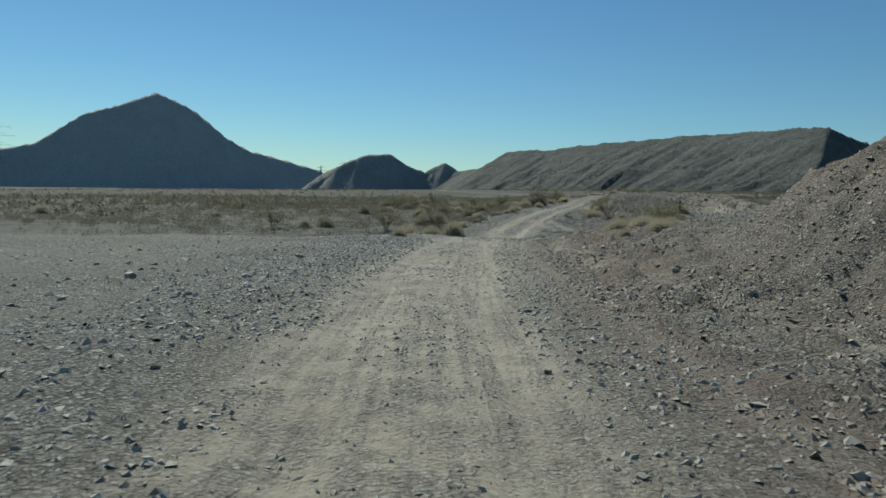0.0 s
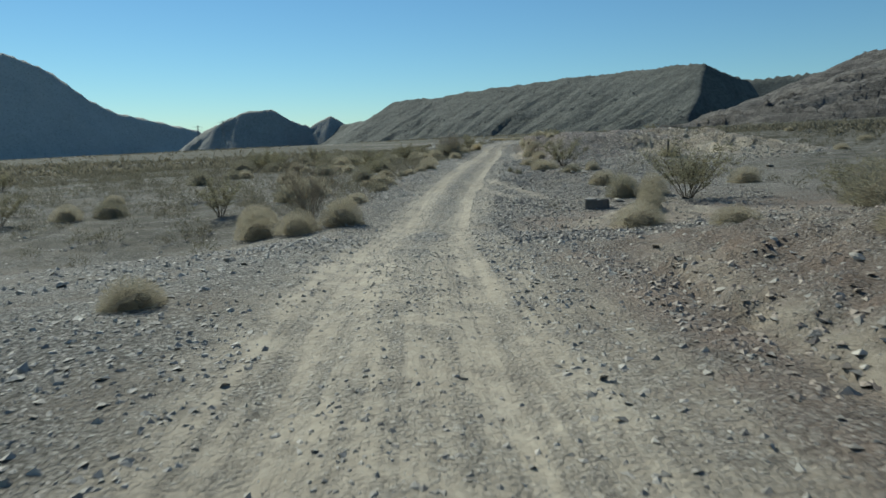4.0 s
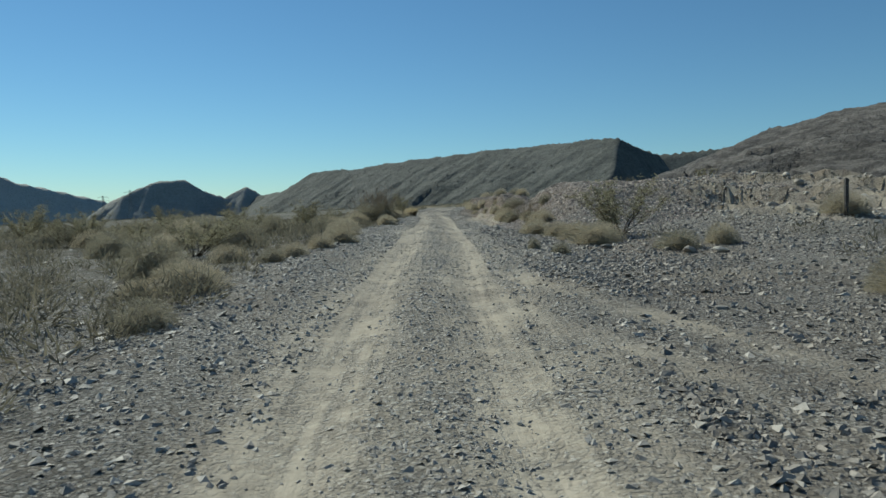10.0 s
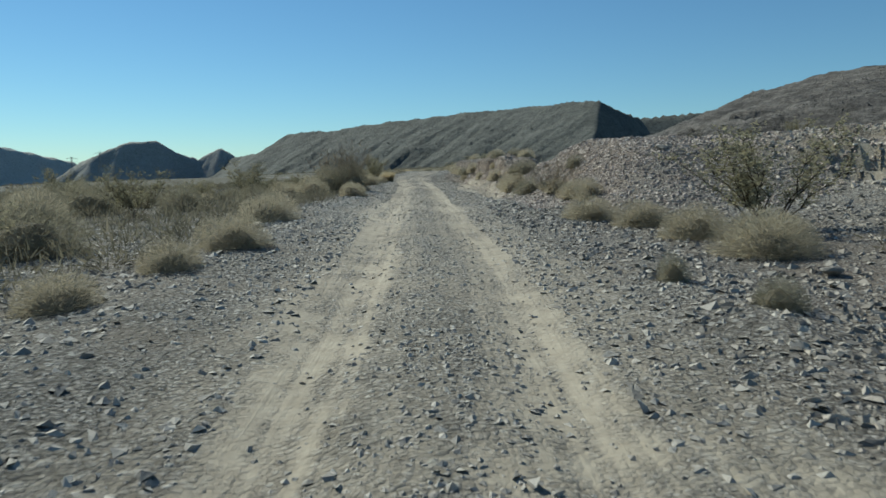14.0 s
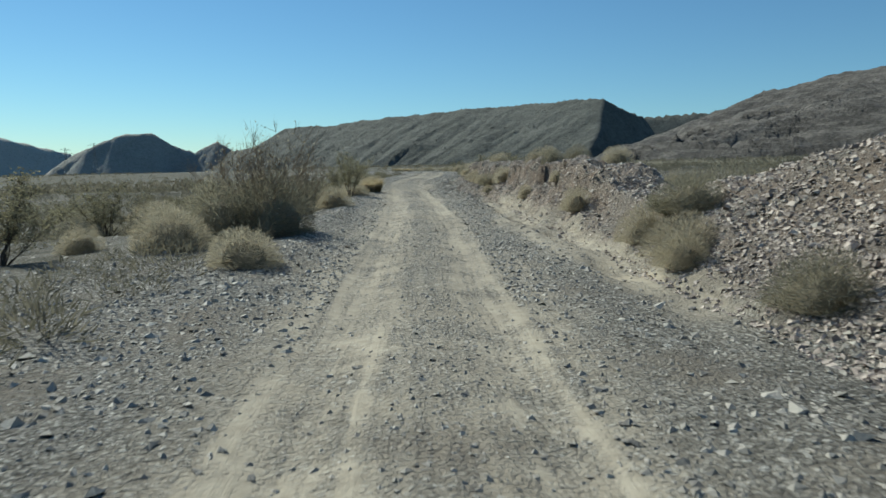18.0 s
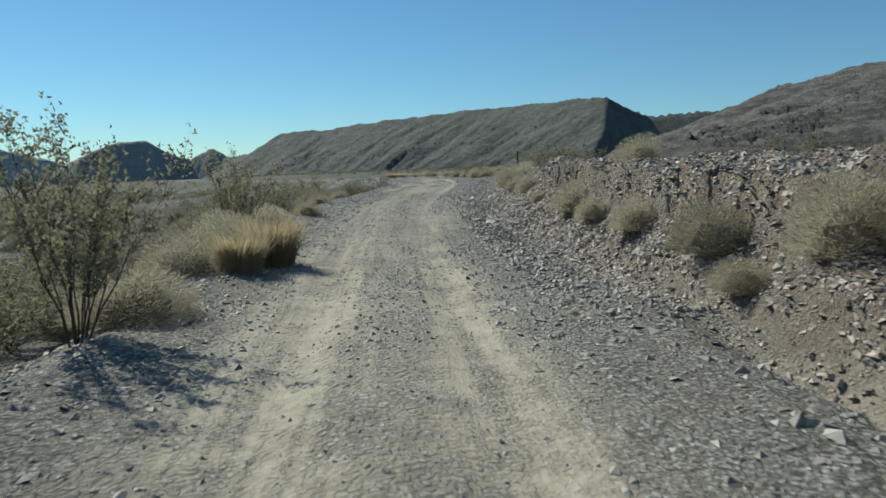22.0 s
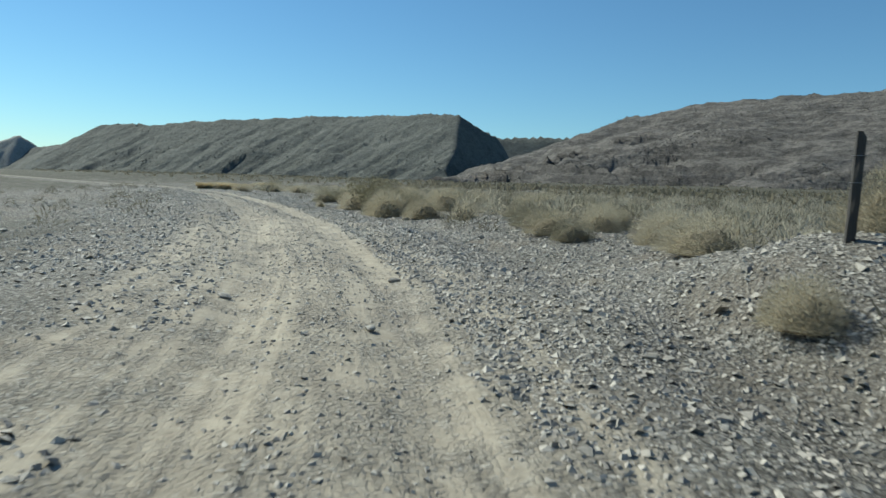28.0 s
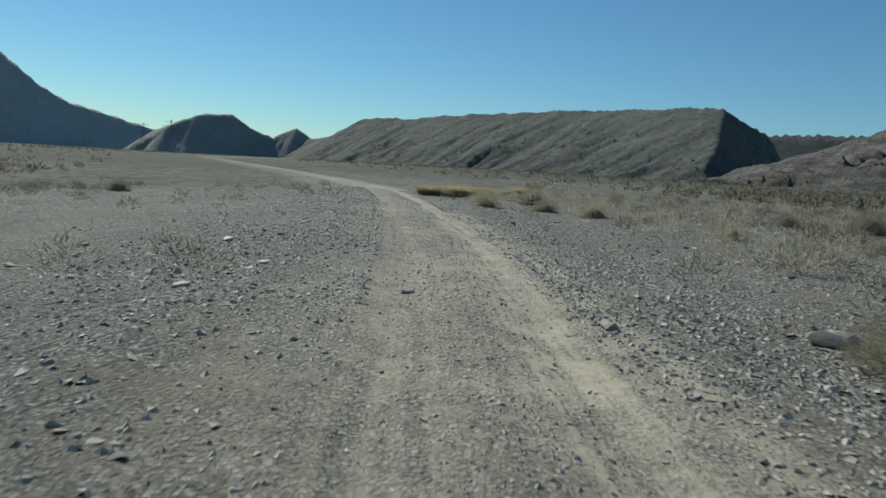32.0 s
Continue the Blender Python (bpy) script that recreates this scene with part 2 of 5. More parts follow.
M_GOLD = plant_material("golden_grass", (0.37, 0.30, 0.18), (0.56, 0.465, 0.30))
M_OLIVE = plant_material("olive_leaves", (0.17, 0.155, 0.098), (0.33, 0.3, 0.195))
M_SAGE = plant_material("sage_leaves", (0.18, 0.165, 0.118), (0.335, 0.305, 0.222))
M_BRUSH = plant_material("far_brush", (0.10, 0.094, 0.068), (0.215, 0.192, 0.142))
M_SOFT = plant_material("soft_brush", (0.25, 0.228, 0.175), (0.47, 0.425, 0.33))
M_BLEACHED = plant_material("bleached_wood", (0.42, 0.39, 0.34), (0.55, 0.52, 0.46))
M_TIMBER = stone_material("dark_timber", (0.035, 0.03, 0.026), (0.06, 0.05, 0.042), 40.0)
# concrete darkened: the footing's shaded near side is put into this colour
M_CONCRETE = stone_material("shaded_concrete", (0.09, 0.084, 0.076), (0.13, 0.121, 0.11), 5.0)
M_METAL = mat("galvanised_steel", 0.55)
M_METAL.node_tree.nodes["Principled BSDF"].inputs["Base Color"].default_value = (0.22, 0.22, 0.22, 1)
M_METAL.node_tree.nodes["Principled BSDF"].inputs["Metallic"].default_value = 0.6
# twig colour darkened: the shade inside a shrub is painted in
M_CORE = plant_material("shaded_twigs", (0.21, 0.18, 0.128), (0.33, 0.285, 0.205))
M_TWIG = plant_material("pale_bark", (0.24, 0.2, 0.155), (0.42, 0.36, 0.285))
M_BARK = plant_material("grey_bark", (0.085, 0.07, 0.055), (0.17, 0.14, 0.11))

# ---- noise and terrain ----
def hash2(ix, iy, seed):
    n = (ix.astype(np.int64) * 374761393 + iy.astype(np.int64) * 668265263 + seed * 1274126177) & 0x7FFFFFFF
    n = ((n ^ (n >> 13)) * 1274126177) & 0x7FFFFFFF
    return ((n ^ (n >> 16)) & 0xFFFF) / 65535.0


def vnoise(x, y, seed=0):
    x, y = np.asarray(x, float), np.asarray(y, float)
    ix, iy = np.floor(x), np.floor(y)
    fx, fy = x - ix, y - iy
    fx, fy = fx * fx * (3 - 2 * fx), fy * fy * (3 - 2 * fy)
    a, b = hash2(ix, iy, seed), hash2(ix + 1, iy, seed)
    c, d = hash2(ix, iy + 1, seed), hash2(ix + 1, iy + 1, seed)
    return (a + (b - a) * fx) * (1 - fy) + (c + (d - c) * fx) * fy


def fbm(x, y, octaves=5, seed=0, gain=0.5):
    """Noise about zero, roughly -0.5 to 0.5."""
    out, amp, tot = 0.0, 1.0, 0.0
    for k in range(octaves):
        out = out + amp * (vnoise(np.asarray(x) * 2 ** k, np.asarray(y) * 2 ** k, seed + k * 17) - 0.5)
        tot += amp
        amp *= gain
    return out / tot * 1.6


def smooth(x, a, b):
    s = np.clip((np.asarray(x, float) - a) / (b - a), 0, 1)
    return s * s * (3 - 2 * s)


def bell(x, c, w):
    return np.exp(-((np.asarray(x, float) - c) / w) ** 2)


# centre line of the track (x) and its height (z) by y
ROAD_Y = [-60, -10, 0, 10, 20, 30, 36, 40, 45, 50, 60, 70, 80, 90, 100, 110, 120, 130, 140, 150, 160, 175, 190, 210, 230, 270, 330, 420]
ROAD_X = [0.0, 0, -0.1, -0.2, 0.3, 1.5, 2.4, 3.1, 4.2, 5.4, 8.2, 10.8, 13.6, 16.3, 18.8, 21.0, 23.8, 27.6, 31.7, 34.4, 36.4, 38.6, 40.0, 41.0, 39.5, 35.0, 22.0, 0.0]
ROAD_Z = [0.1, 0, 0, -0.08, -0.22, -0.45, -0.85, -1.22, -1.13, -0.9, -0.43, -0.27, -0.2, -0.02, 0.06, 0.27, 0.6, 0.8, 1.12, 1.28, 1.32, 1.35, 1.35, 1.2, 1.0, 0.7, 0.6, 0.6]
FINE = np.arange(-60, 420, 0.5)


def _soft(v, w):
    k = np.hanning(2 * w + 1)
    return np.convolve(np.pad(v, w, mode="edge"), k / k.sum(), mode="valid")


FINE_X, FINE_Z = _soft(np.interp(FINE, ROAD_Y, ROAD_X), 12), _soft(np.interp(FINE, ROAD_Y, ROAD_Z), 6)


def road_x(y):
    return np.interp(y, FINE, FINE_X)


def road_z(y):
    return np.interp(y, FINE, FINE_Z)


def bank_right(y):
    return np.interp(y, [66, 72, 77, 80, 84, 85.5, 88, 91, 96, 102, 108, 116, 121, 126, 134, 142, 150, 160, 172, 186],
                     [0, 0.35, 0.8, 0.95, 0.98, 1.42, 1.62, 1.75, 1.7, 1.62, 1.5, 1.35, 0.95, 0.78, 0.48, 0.34, 0.25, 0.2, 0.15, 0])


def lump_mask(x, y):
    return bell(x, 26.3, 4.2) * bell(y, 65.5, 6.2) + 0.3 * bell(x, 20.0, 1.6) * bell(y, 59.3, 1.6)


def rill_d(y):
    return np.interp(y, [2, 8, 12.8, 17, 22, 27, 34], [6.2, 5.0, 4.1, 3.5, 3.1, 3.4, 4.5])


def height(x, y):
    """Height of the ground at x, y."""
    x, y = np.asarray(x, float), np.asarray(y, float)
    d = x - road_x(y)
    ad = np.abs(d)
    off = smooth(ad, 1.6, 6.0)
    far = smooth(ad, 8, 40)
    zr = road_z(y) * (1 - far) + far * np.interp(y, [-60, 0, 40, 160, 420], [0.1, 0.0, -0.5, 1.2, 0.8])
    z = zr + 0.034 * np.where(d > 0, 420 * np.tanh(d / 420), 1600 * np.tanh(d / 1600)) * smooth(ad, 2.5, 9)
    # wheel ruts, crown and the gravel pushed to the edges
    wob = 0.18 * fbm(y * 0.12, y * 0.0 + 3.0, 3, 5)
    rut = bell(d - wob, -0.78, 0.26) + bell(d - wob, 0.78, 0.26)
    on = np.interp(y, [-60, -10, 40, 180, 400, 420], [0.6, 0.6, 1, 1, 0.8, 0])
    z = z - on * (0.055 * rut - 0.03 * bell(d, 0, 0.5))
    z = z + on * 0.13 * (bell(d, 2.7, 0.7) + bell(d, -2.6, 0.7)) * (0.55 + fbm(x * 0.5, y * 0.35, 3, 8))
    # cut bank beside the track
    wobble = 0.7 * fbm(x * 0.0 + 1.0, y * 0.22, 3, 31)
    upright = smooth(y, 76, 81) * (1 - smooth(y, 116, 122))          # where the face stands steep
    flute = (0.75 * np.abs(fbm(x * 0.0 + 4.0, y * 0.8, 4, 35, 0.6)) + 0.25 * fbm(x * 0.0 + 7.0, y * 2.3, 2, 37)) * upright * smooth(y, 83, 88)
    talus = 0.17 * smooth(d + 0.7 * wobble, 3.62, 3.76) + 0.36 * smooth(d + 0.6 * wobble, 3.62, 4.6)
    face = 0.47 * (upright * smooth(d + 0.4 * wobble - flute, 4.3, 4.55) + (1 - upright) * smooth(d + wobble, 4.2, 6.2))
    z = z + 0.93 * bank_right(y) * (talus + face) * (1 + 0.14 * fbm(x * 0.45, y * 0.45, 4, 12)) * (1 - (0.55 + 0.38 * smooth(y, 76, 80) * (1 - smooth(y, 88, 93))) * smooth(d, 5.4, 8.5)) * (1 - 0.5 * smooth(d, 15, 38))
    on_bank = bank_right(y) * smooth(d + wobble, 3.2, 4.0) * (1 - smooth(d, 10, 18))
    z = z + on_bank * (0.3 * (np.abs(fbm(x * 0.8, y * 0.8, 4, 14, 0.6)) - 0.13) + 0.15 * fbm(x * 2.4, y * 2.4, 3, 15, 0.6))
    z = z + 0.5 * smooth(d, 4.9, 6.2) * (1 - smooth(d, 8, 12)) * bell(y, 119.8, 1.9) * (1 + 0.4 * fbm(x * 0.8, y * 0.8, 3, 49))
    # spoil heap at the start
    r = np.hypot(x - 15.0, (y - 12.1) / 1.05)
    heap = np.clip(1 - r / 9.6, 0, 1)
    z = z + 6.9 * heap * (1 + 0.25 * fbm(x * 0.5, y * 0.5, 4, 77)) + smooth(heap, 0.02, 0.3) * (0.4 * fbm(x * 0.35 + y * 0.9, y * 0.3, 4, 78) + 0.3 * np.abs(fbm(x * 0.9, y * 0.9, 4, 79, 0.65)) + 0.22 * fbm(x * 1.9, y * 1.9, 3, 80) - 0.8 * np.abs(fbm(np.arctan2(y - 11.6, x - 15.0) * 5.5, r * 0.16, 3, 82)))
    z = z + 0.2 * bell(d, 8.0, 2.6) * bell(y, 24, 7)
    z = z + smooth(d, 2.4, 3.6) * (1 - smooth(d, 11, 16)) * (1 - smooth(y, 28, 36)) * (0.42 * (np.abs(fbm(x * 1.1, y * 1.1, 4, 84, 0.65)) - 0.12) + 0.16 * fbm(x * 3.1, y * 3.1, 3, 85, 0.6))
    # broken pale outcrop past the wash
    lump = lump_mask(x, y)
    cut = np.abs(fbm(x * 0.62 + 0.34 * y, y * 0.13, 3, 42, 0.55))
    z = z + 1.75 * lump * (0.9 + 0.5 * fbm(x * 0.3, y * 0.3, 3, 41)) - 0.8 * smooth(lump, 0.08, 0.5) * smooth(0.17 - cut, 0, 0.17) + 0.3 * smooth(lump, 0.1, 0.5) * fbm(x * 1.3, y * 1.3, 3, 43, 0.6)
    # low cut edge beside the first stretch
    z = z + (0.26 * smooth(d + 0.6 * fbm(x * 0.0 + 2.0, y * 0.6, 4, 33, 0.6), 3.15, 3.45) + 0.2 * smooth(d, 3.4, 5.5)) * smooth(y, 9, 15) * (1 - smooth(y, 27, 36)) * (1 - 0.6 * smooth(d, 8, 20))
    z = z + 0.68 * bell(x, 35.5, 1.7) * bell(y, 136.2, 1.9)
    # stony mound before the cut bank
    z = z + 1.42 * smooth(d, 4.2, 7.2) * smooth(y, 66, 72.5) * (1 - smooth(y + 0.35 * (d - 7), 77.5, 84)) * (1 - smooth(d, 12, 22)) * (1 + 0.25 * fbm(x * 0.5, y * 0.5, 3, 48))
    # the ground tilts towards the valley beside the bend
    z = z - 0.04 * smooth(y, 134, 148) * (1 - smooth(y, 300, 420)) * np.clip(-d - 1.5, 0, 40)
    # silt left by the wash
    z = z + 0.45 * bell(x, 9.6, 1.6) * bell(y, 39.6, 1.1)
    # low rises on the right, falling ground on the left
    z = z - np.interp(y, [88, 104, 130, 146], [0, 1.15, 1.15, 0]) * (0.6 * smooth(-d, 2.5, 4.6) + 0.4 * smooth(-d, 4.4, 9)) * (1 - smooth(-d, 20, 60))
    z = z - 0.5 * bell(d, -9, 5) * bell(y, 41, 5)
    # rill that runs down beside the spoil heap, and steps of the cut bank
    z = z - 0.14 * bell(d, rill_d(y), 0.3) * smooth(y, 3, 8) * (1 - smooth(y, 26, 34))
    z = z - 0.22 * bank_right(y) * bell(d + wobble, 3.1, 0.35) * (0.5 + fbm(x * 0.9, y * 0.9, 3, 61))
    # roughness
    z = z + off * (0.10 * fbm(x * 0.55, y * 0.55, 5, 2) + 0.5 * smooth(ad, 5, 18) * fbm(x * 0.09, y * 0.09, 4, 3))
    z = z + 0.028 * fbm(x * 2.6, y * 2.6, 3, 9)
    z = z + smooth(ad, 60, 300) * 4.0 * fbm(x * 0.006, y * 0.006, 4, 21)
    return z


def hz(x, y):
    return float(surface(np.array([x]), np.array([y]))[0])


def mesh_object(name, verts, faces, material, parent=None, smooth_shade=False):
    me = bpy.data.meshes.new(name)
    me.from_pydata(verts, [], faces)
    me.materials.append(material)
    if smooth_shade:
        me.polygons.foreach_set("use_smooth", [True] * len(me.polygons))
    me.update()
    ob = new(name, me)
    if parent is not None:
        ob.parent = parent
    return ob


def grid_mesh(name, X, Y, Z, material, smooth_shade=True):
    nj, ni = X.shape
    me = bpy.data.meshes.new(name)
    v = np.stack([X, Y, Z], -1).reshape(-1, 3)
    idx = np.arange(ni * nj).reshape(nj, ni)
    q = np.stack([idx[:-1, :-1], idx[:-1, 1:], idx[1:, 1:], idx[1:, :-1]], -1).reshape(-1, 4)
    me.vertices.add(len(v))
    me.vertices.foreach_set("co", v.ravel())
    me.loops.add(q.size)
    me.loops.foreach_set("vertex_index", q.ravel().astype(np.int32))
    me.polygons.add(len(q))
    me.polygons.foreach_set("loop_start", np.arange(0, q.size, 4, dtype=np.int32))
    me.polygons.foreach_set("loop_total", np.full(len(q), 4, dtype=np.int32))
    me.update(calc_edges=True)
    me.polygons.foreach_set("use_smooth", [smooth_shade] * len(q))
    me.materials.append(material)
    return me


def steps(*spans):
    """Rising positions: spans of (from, to, step)."""
    out = []
    for a, b, s in spans:
        out += list(np.linspace(a, b, max(2, int(round((b - a) / s)) + 1))[:-1])
    return np.array(out + [spans[-1][1]])


GRID = {}


def surface(x, y):
    """Height of the ground sheet as built, between its grid points."""
    x, y = np.asarray(x, float), np.asarray(y, float)
    d, g = x - road_x(y), GRID
    i = np.clip(np.searchsorted(g["d"], d) - 1, 0, len(g["d"]) - 2)
    j = np.clip(np.searchsorted(g["y"], y) - 1, 0, len(g["y"]) - 2)
    u = np.clip((d - g["d"][i]) / (g["d"][i + 1] - g["d"][i]), 0, 1)
    v = np.clip((y - g["y"][j]) / (g["y"][j + 1] - g["y"][j]), 0, 1)
    z = g["z"]
    return (z[j, i] * (1 - u) + z[j, i + 1] * u) * (1 - v) + (z[j + 1, i] * (1 - u) + z[j + 1, i + 1] * u) * v


# inner edge of the washed-out soil below the cut bank
APRON_Y, APRON_D = [78, 84, 87, 89, 93, 100], [2.7, 2.2, 1.9, 2.1, 2.8, 3.1]
# where wheels have turned off the track past the wash
TURN_Y, TURN_D = [45, 48.5, 50.2, 51, 53.5, 57], [4.6, 3.9, 3.3, 2.9, 2.1, 1.2]


def turned(d, y):
    mid = np.interp(y, TURN_Y, TURN_D)
    return (bell(d, mid, 0.36) + bell(d, mid - 1.3, 0.34)) * smooth(y, 46, 48.5) * (1 - smooth(y, 54.5, 57))


def build_ground():
    dd = steps((-4500, -1500, 500), (-1500, -500, 100), (-500, -150, 25), (-150, -60, 7), (-60, -25, 2), (-25, -12, 0.6), (-12, -4, 0.36),
               (-4, 3, 0.13), (3, 7, 0.11), (7, 14, 0.25), (14, 30, 0.5), (30, 70, 2), (70, 160, 7), (160, 500, 25), (500, 1500, 100), (1500, 4500, 500))
    yy = steps((-900, -200, 100), (-200, -40, 10), (-40, -6, 1.5), (-6, 2, 0.32), (2, 34, 0.2), (34, 60, 0.3), (60, 82, 0.34), (82, 120, 0.2), (120, 130, 0.34), (130, 200, 0.5), (200, 280, 1.0),
               (280, 500, 4), (500, 1200, 25), (1200, 4900, 200))
    D, Y = np.meshgrid(dd, yy)
    X = D + road_x(Y)
    Z = height(X, Y)
    GRID.update(d=dd, y=yy, z=Z)
    me = grid_mesh("ground", X, Y, Z, GROUND)
    d = D.ravel()
    y = Y.ravel()
    wob = 0.18 * fbm(y * 0.12, y * 0.0 + 3.0, 3, 5)
    on = np.interp(y, [-60, -10, 40, 180, 400, 420], [0.8, 0.8, 1, 1, 0.9, 0])
    tr = on * np.clip((1.0 - 0.65 * smooth(y, 146, 160)) * bell(d - wob, -0.85, 0.66) + 0.9 * bell(d - wob, 0.85, 0.55) + (0.2 + 0.12 * smooth(y, 60, 74) + 0.22 * smooth(y, 100, 110) * (1 - smooth(y, 128, 136))) * bell(d, 0, 1.9)
                      + smooth(y, 122, 134) * (1 - 0.72 * smooth(y, 146, 160)) * (0.7 * bell(d + wob, -2.0, 0.26) + 0.5 * bell(d + wob, -0.1, 0.22) + 0.7 * bell(d - wob, 1.8, 0.22) + 0.30 * bell(d, -0.8, 2.2))
                      + (1 - smooth(y, 27, 34)) * (0.5 * bell(d, -0.1, 1.5) + 0.45 * bell(d, 2.3 + 0.3 * np.sin(y * 0.2), 0.16))
                      + 0.4 * bell(d, 1.65, 0.3) * (fbm(y * 0.05, y * 0, 2, 4) > 0), 0, 1)
    tr = tr * (1 - 0.3 * smooth(y, 106, 114) * (1 - smooth(y, 128, 136)))
    wash = bell(y, 37.5, 2.0) * smooth(np.abs(d), 1, 3) * (1 - smooth(np.abs(d), 18, 30))
    x = X.ravel()
    tr = np.clip(tr + 0.3 * wash + 0.7 * bell(x, -3.5, 2.0) * bell(y, 41.0, 0.9) + 1.3 * bell(x, 9.8, 2.2) * bell(y, 39.4, 1.0) + 0.7 * bell(x, 11.4, 1.2) * bell(y, 53.8, 0.45) + 0.85 * turned(d, y) * (0.7 + fbm(x * 0.9, y * 0.9, 3, 47)) + 0.85 * smooth(lump_mask(x, y), 0.08, 0.38) * (0.75 + 1.6 * fbm(x * 0.7, y * 0.7, 4, 46)) + 1.2 * smooth(d + 0.5 * fbm(x * 0.5, y * 0.5, 3, 44) - np.interp(y, APRON_Y, APRON_D), -0.25, 0.2) * (1 - smooth(d + 0.5 * fbm(x * 0.9, y * 0.9, 3, 38), 3.65, 4.0)) * (0.85 + 1.1 * fbm(x * 1.1, y * 1.1, 4, 45)) * smooth(y, 74, 80) * (1 - smooth(y, 97, 105)) + 0.8 * bell(d, rill_d(y), 0.26) * smooth(y, 3, 8) * (1 - smooth(y, 26, 34)), 0, 1)
    soil = np.clip(0.8 * smooth(d, 2.2, 3.5) * (1 - smooth(d, 12, 18)) * bell(y, 40, 2.6) + 0.85 * bell(d, 2.7, 0.9) * (1 - smooth(y, 26, 34)) + 0.65 * wash + smooth(d, 3.4, 3.8) * (1 - smooth(d, 6, 8.5)) * bank_right(y) * 0.62 * (1 - smooth(y, 117, 128))
                   + 0.6 * bell(d, 8.5, 4.8) * bell(y, 14, 18) + 0.7 * bell(d, 4.3, 0.8) * smooth(y, 9, 15) * (1 - smooth(y, 27, 36)) + 0.5 * bell(d, 4.5, 2) * bell(y, 36, 10)
                   + 0.75 * smooth(d, 4.2, 5.5) * (1 - smooth(d, 11, 15)) * smooth(y, 67, 72) * (1 - smooth(y, 80, 85)) + 0.4 * bell(d, 5, 2.5) * bell(y, 60, 8) + 0.9 * bell(x, 9.6, 2.2) * bell(y, 39.3, 1.6) + 0.5 * lump_mask(x, y), 0, 1)
    # low plant cover too small to build far from the track
    turnout = smooth(y, 146, 158) * (1 - smooth(-d, 9 + 0.35 * np.clip(y - 150, 0, 60), 16 + 0.4 * np.clip(y - 150, 0, 60))) * (1 - smooth(y, 196, 214))
    scrub = np.clip(smooth(-d, 3.3, 6.5) * smooth(y, 36, 46) * (1 - turnout) + smooth(d, 9, 22) * smooth(y, 26, 40) + smooth(d, 26, 60) + smooth(-d, 30, 60) + smooth(y, 205, 235) * smooth(np.abs(d + 1), 3, 6) + 0.6 * smooth(y, 235, 300), 0, 1.6) * (0.75 + 0.7 * fbm(x * 0.02, y * 0.02, 4, 66))
    scrub = np.clip(scrub * (1 - 0.5 * smooth(d, 4, 7) * smooth(y, 124, 136) * (1 - smooth(d, 60, 120))), 0, 0.97) + np.maximum(smooth(np.abs(d), 70, 180), smooth(y, 260, 330) * smooth(np.abs(d + 1), 3, 6))
    scrub = scrub * (1 - smooth(lump_mask(x, y), 0.05, 0.2))
    for key, val in (("track", tr), ("soil", soil), ("across", d - wob), ("scrub", scrub)):
        a = me.attributes.new(key, "FLOAT", "POINT")
        a.data.foreach_set("value", np.asarray(val, np.float32))
    return tagged(new("ground", me), "stony desert ground with a pale two-rut gravel track", "ground", kind="structure")


build_ground()


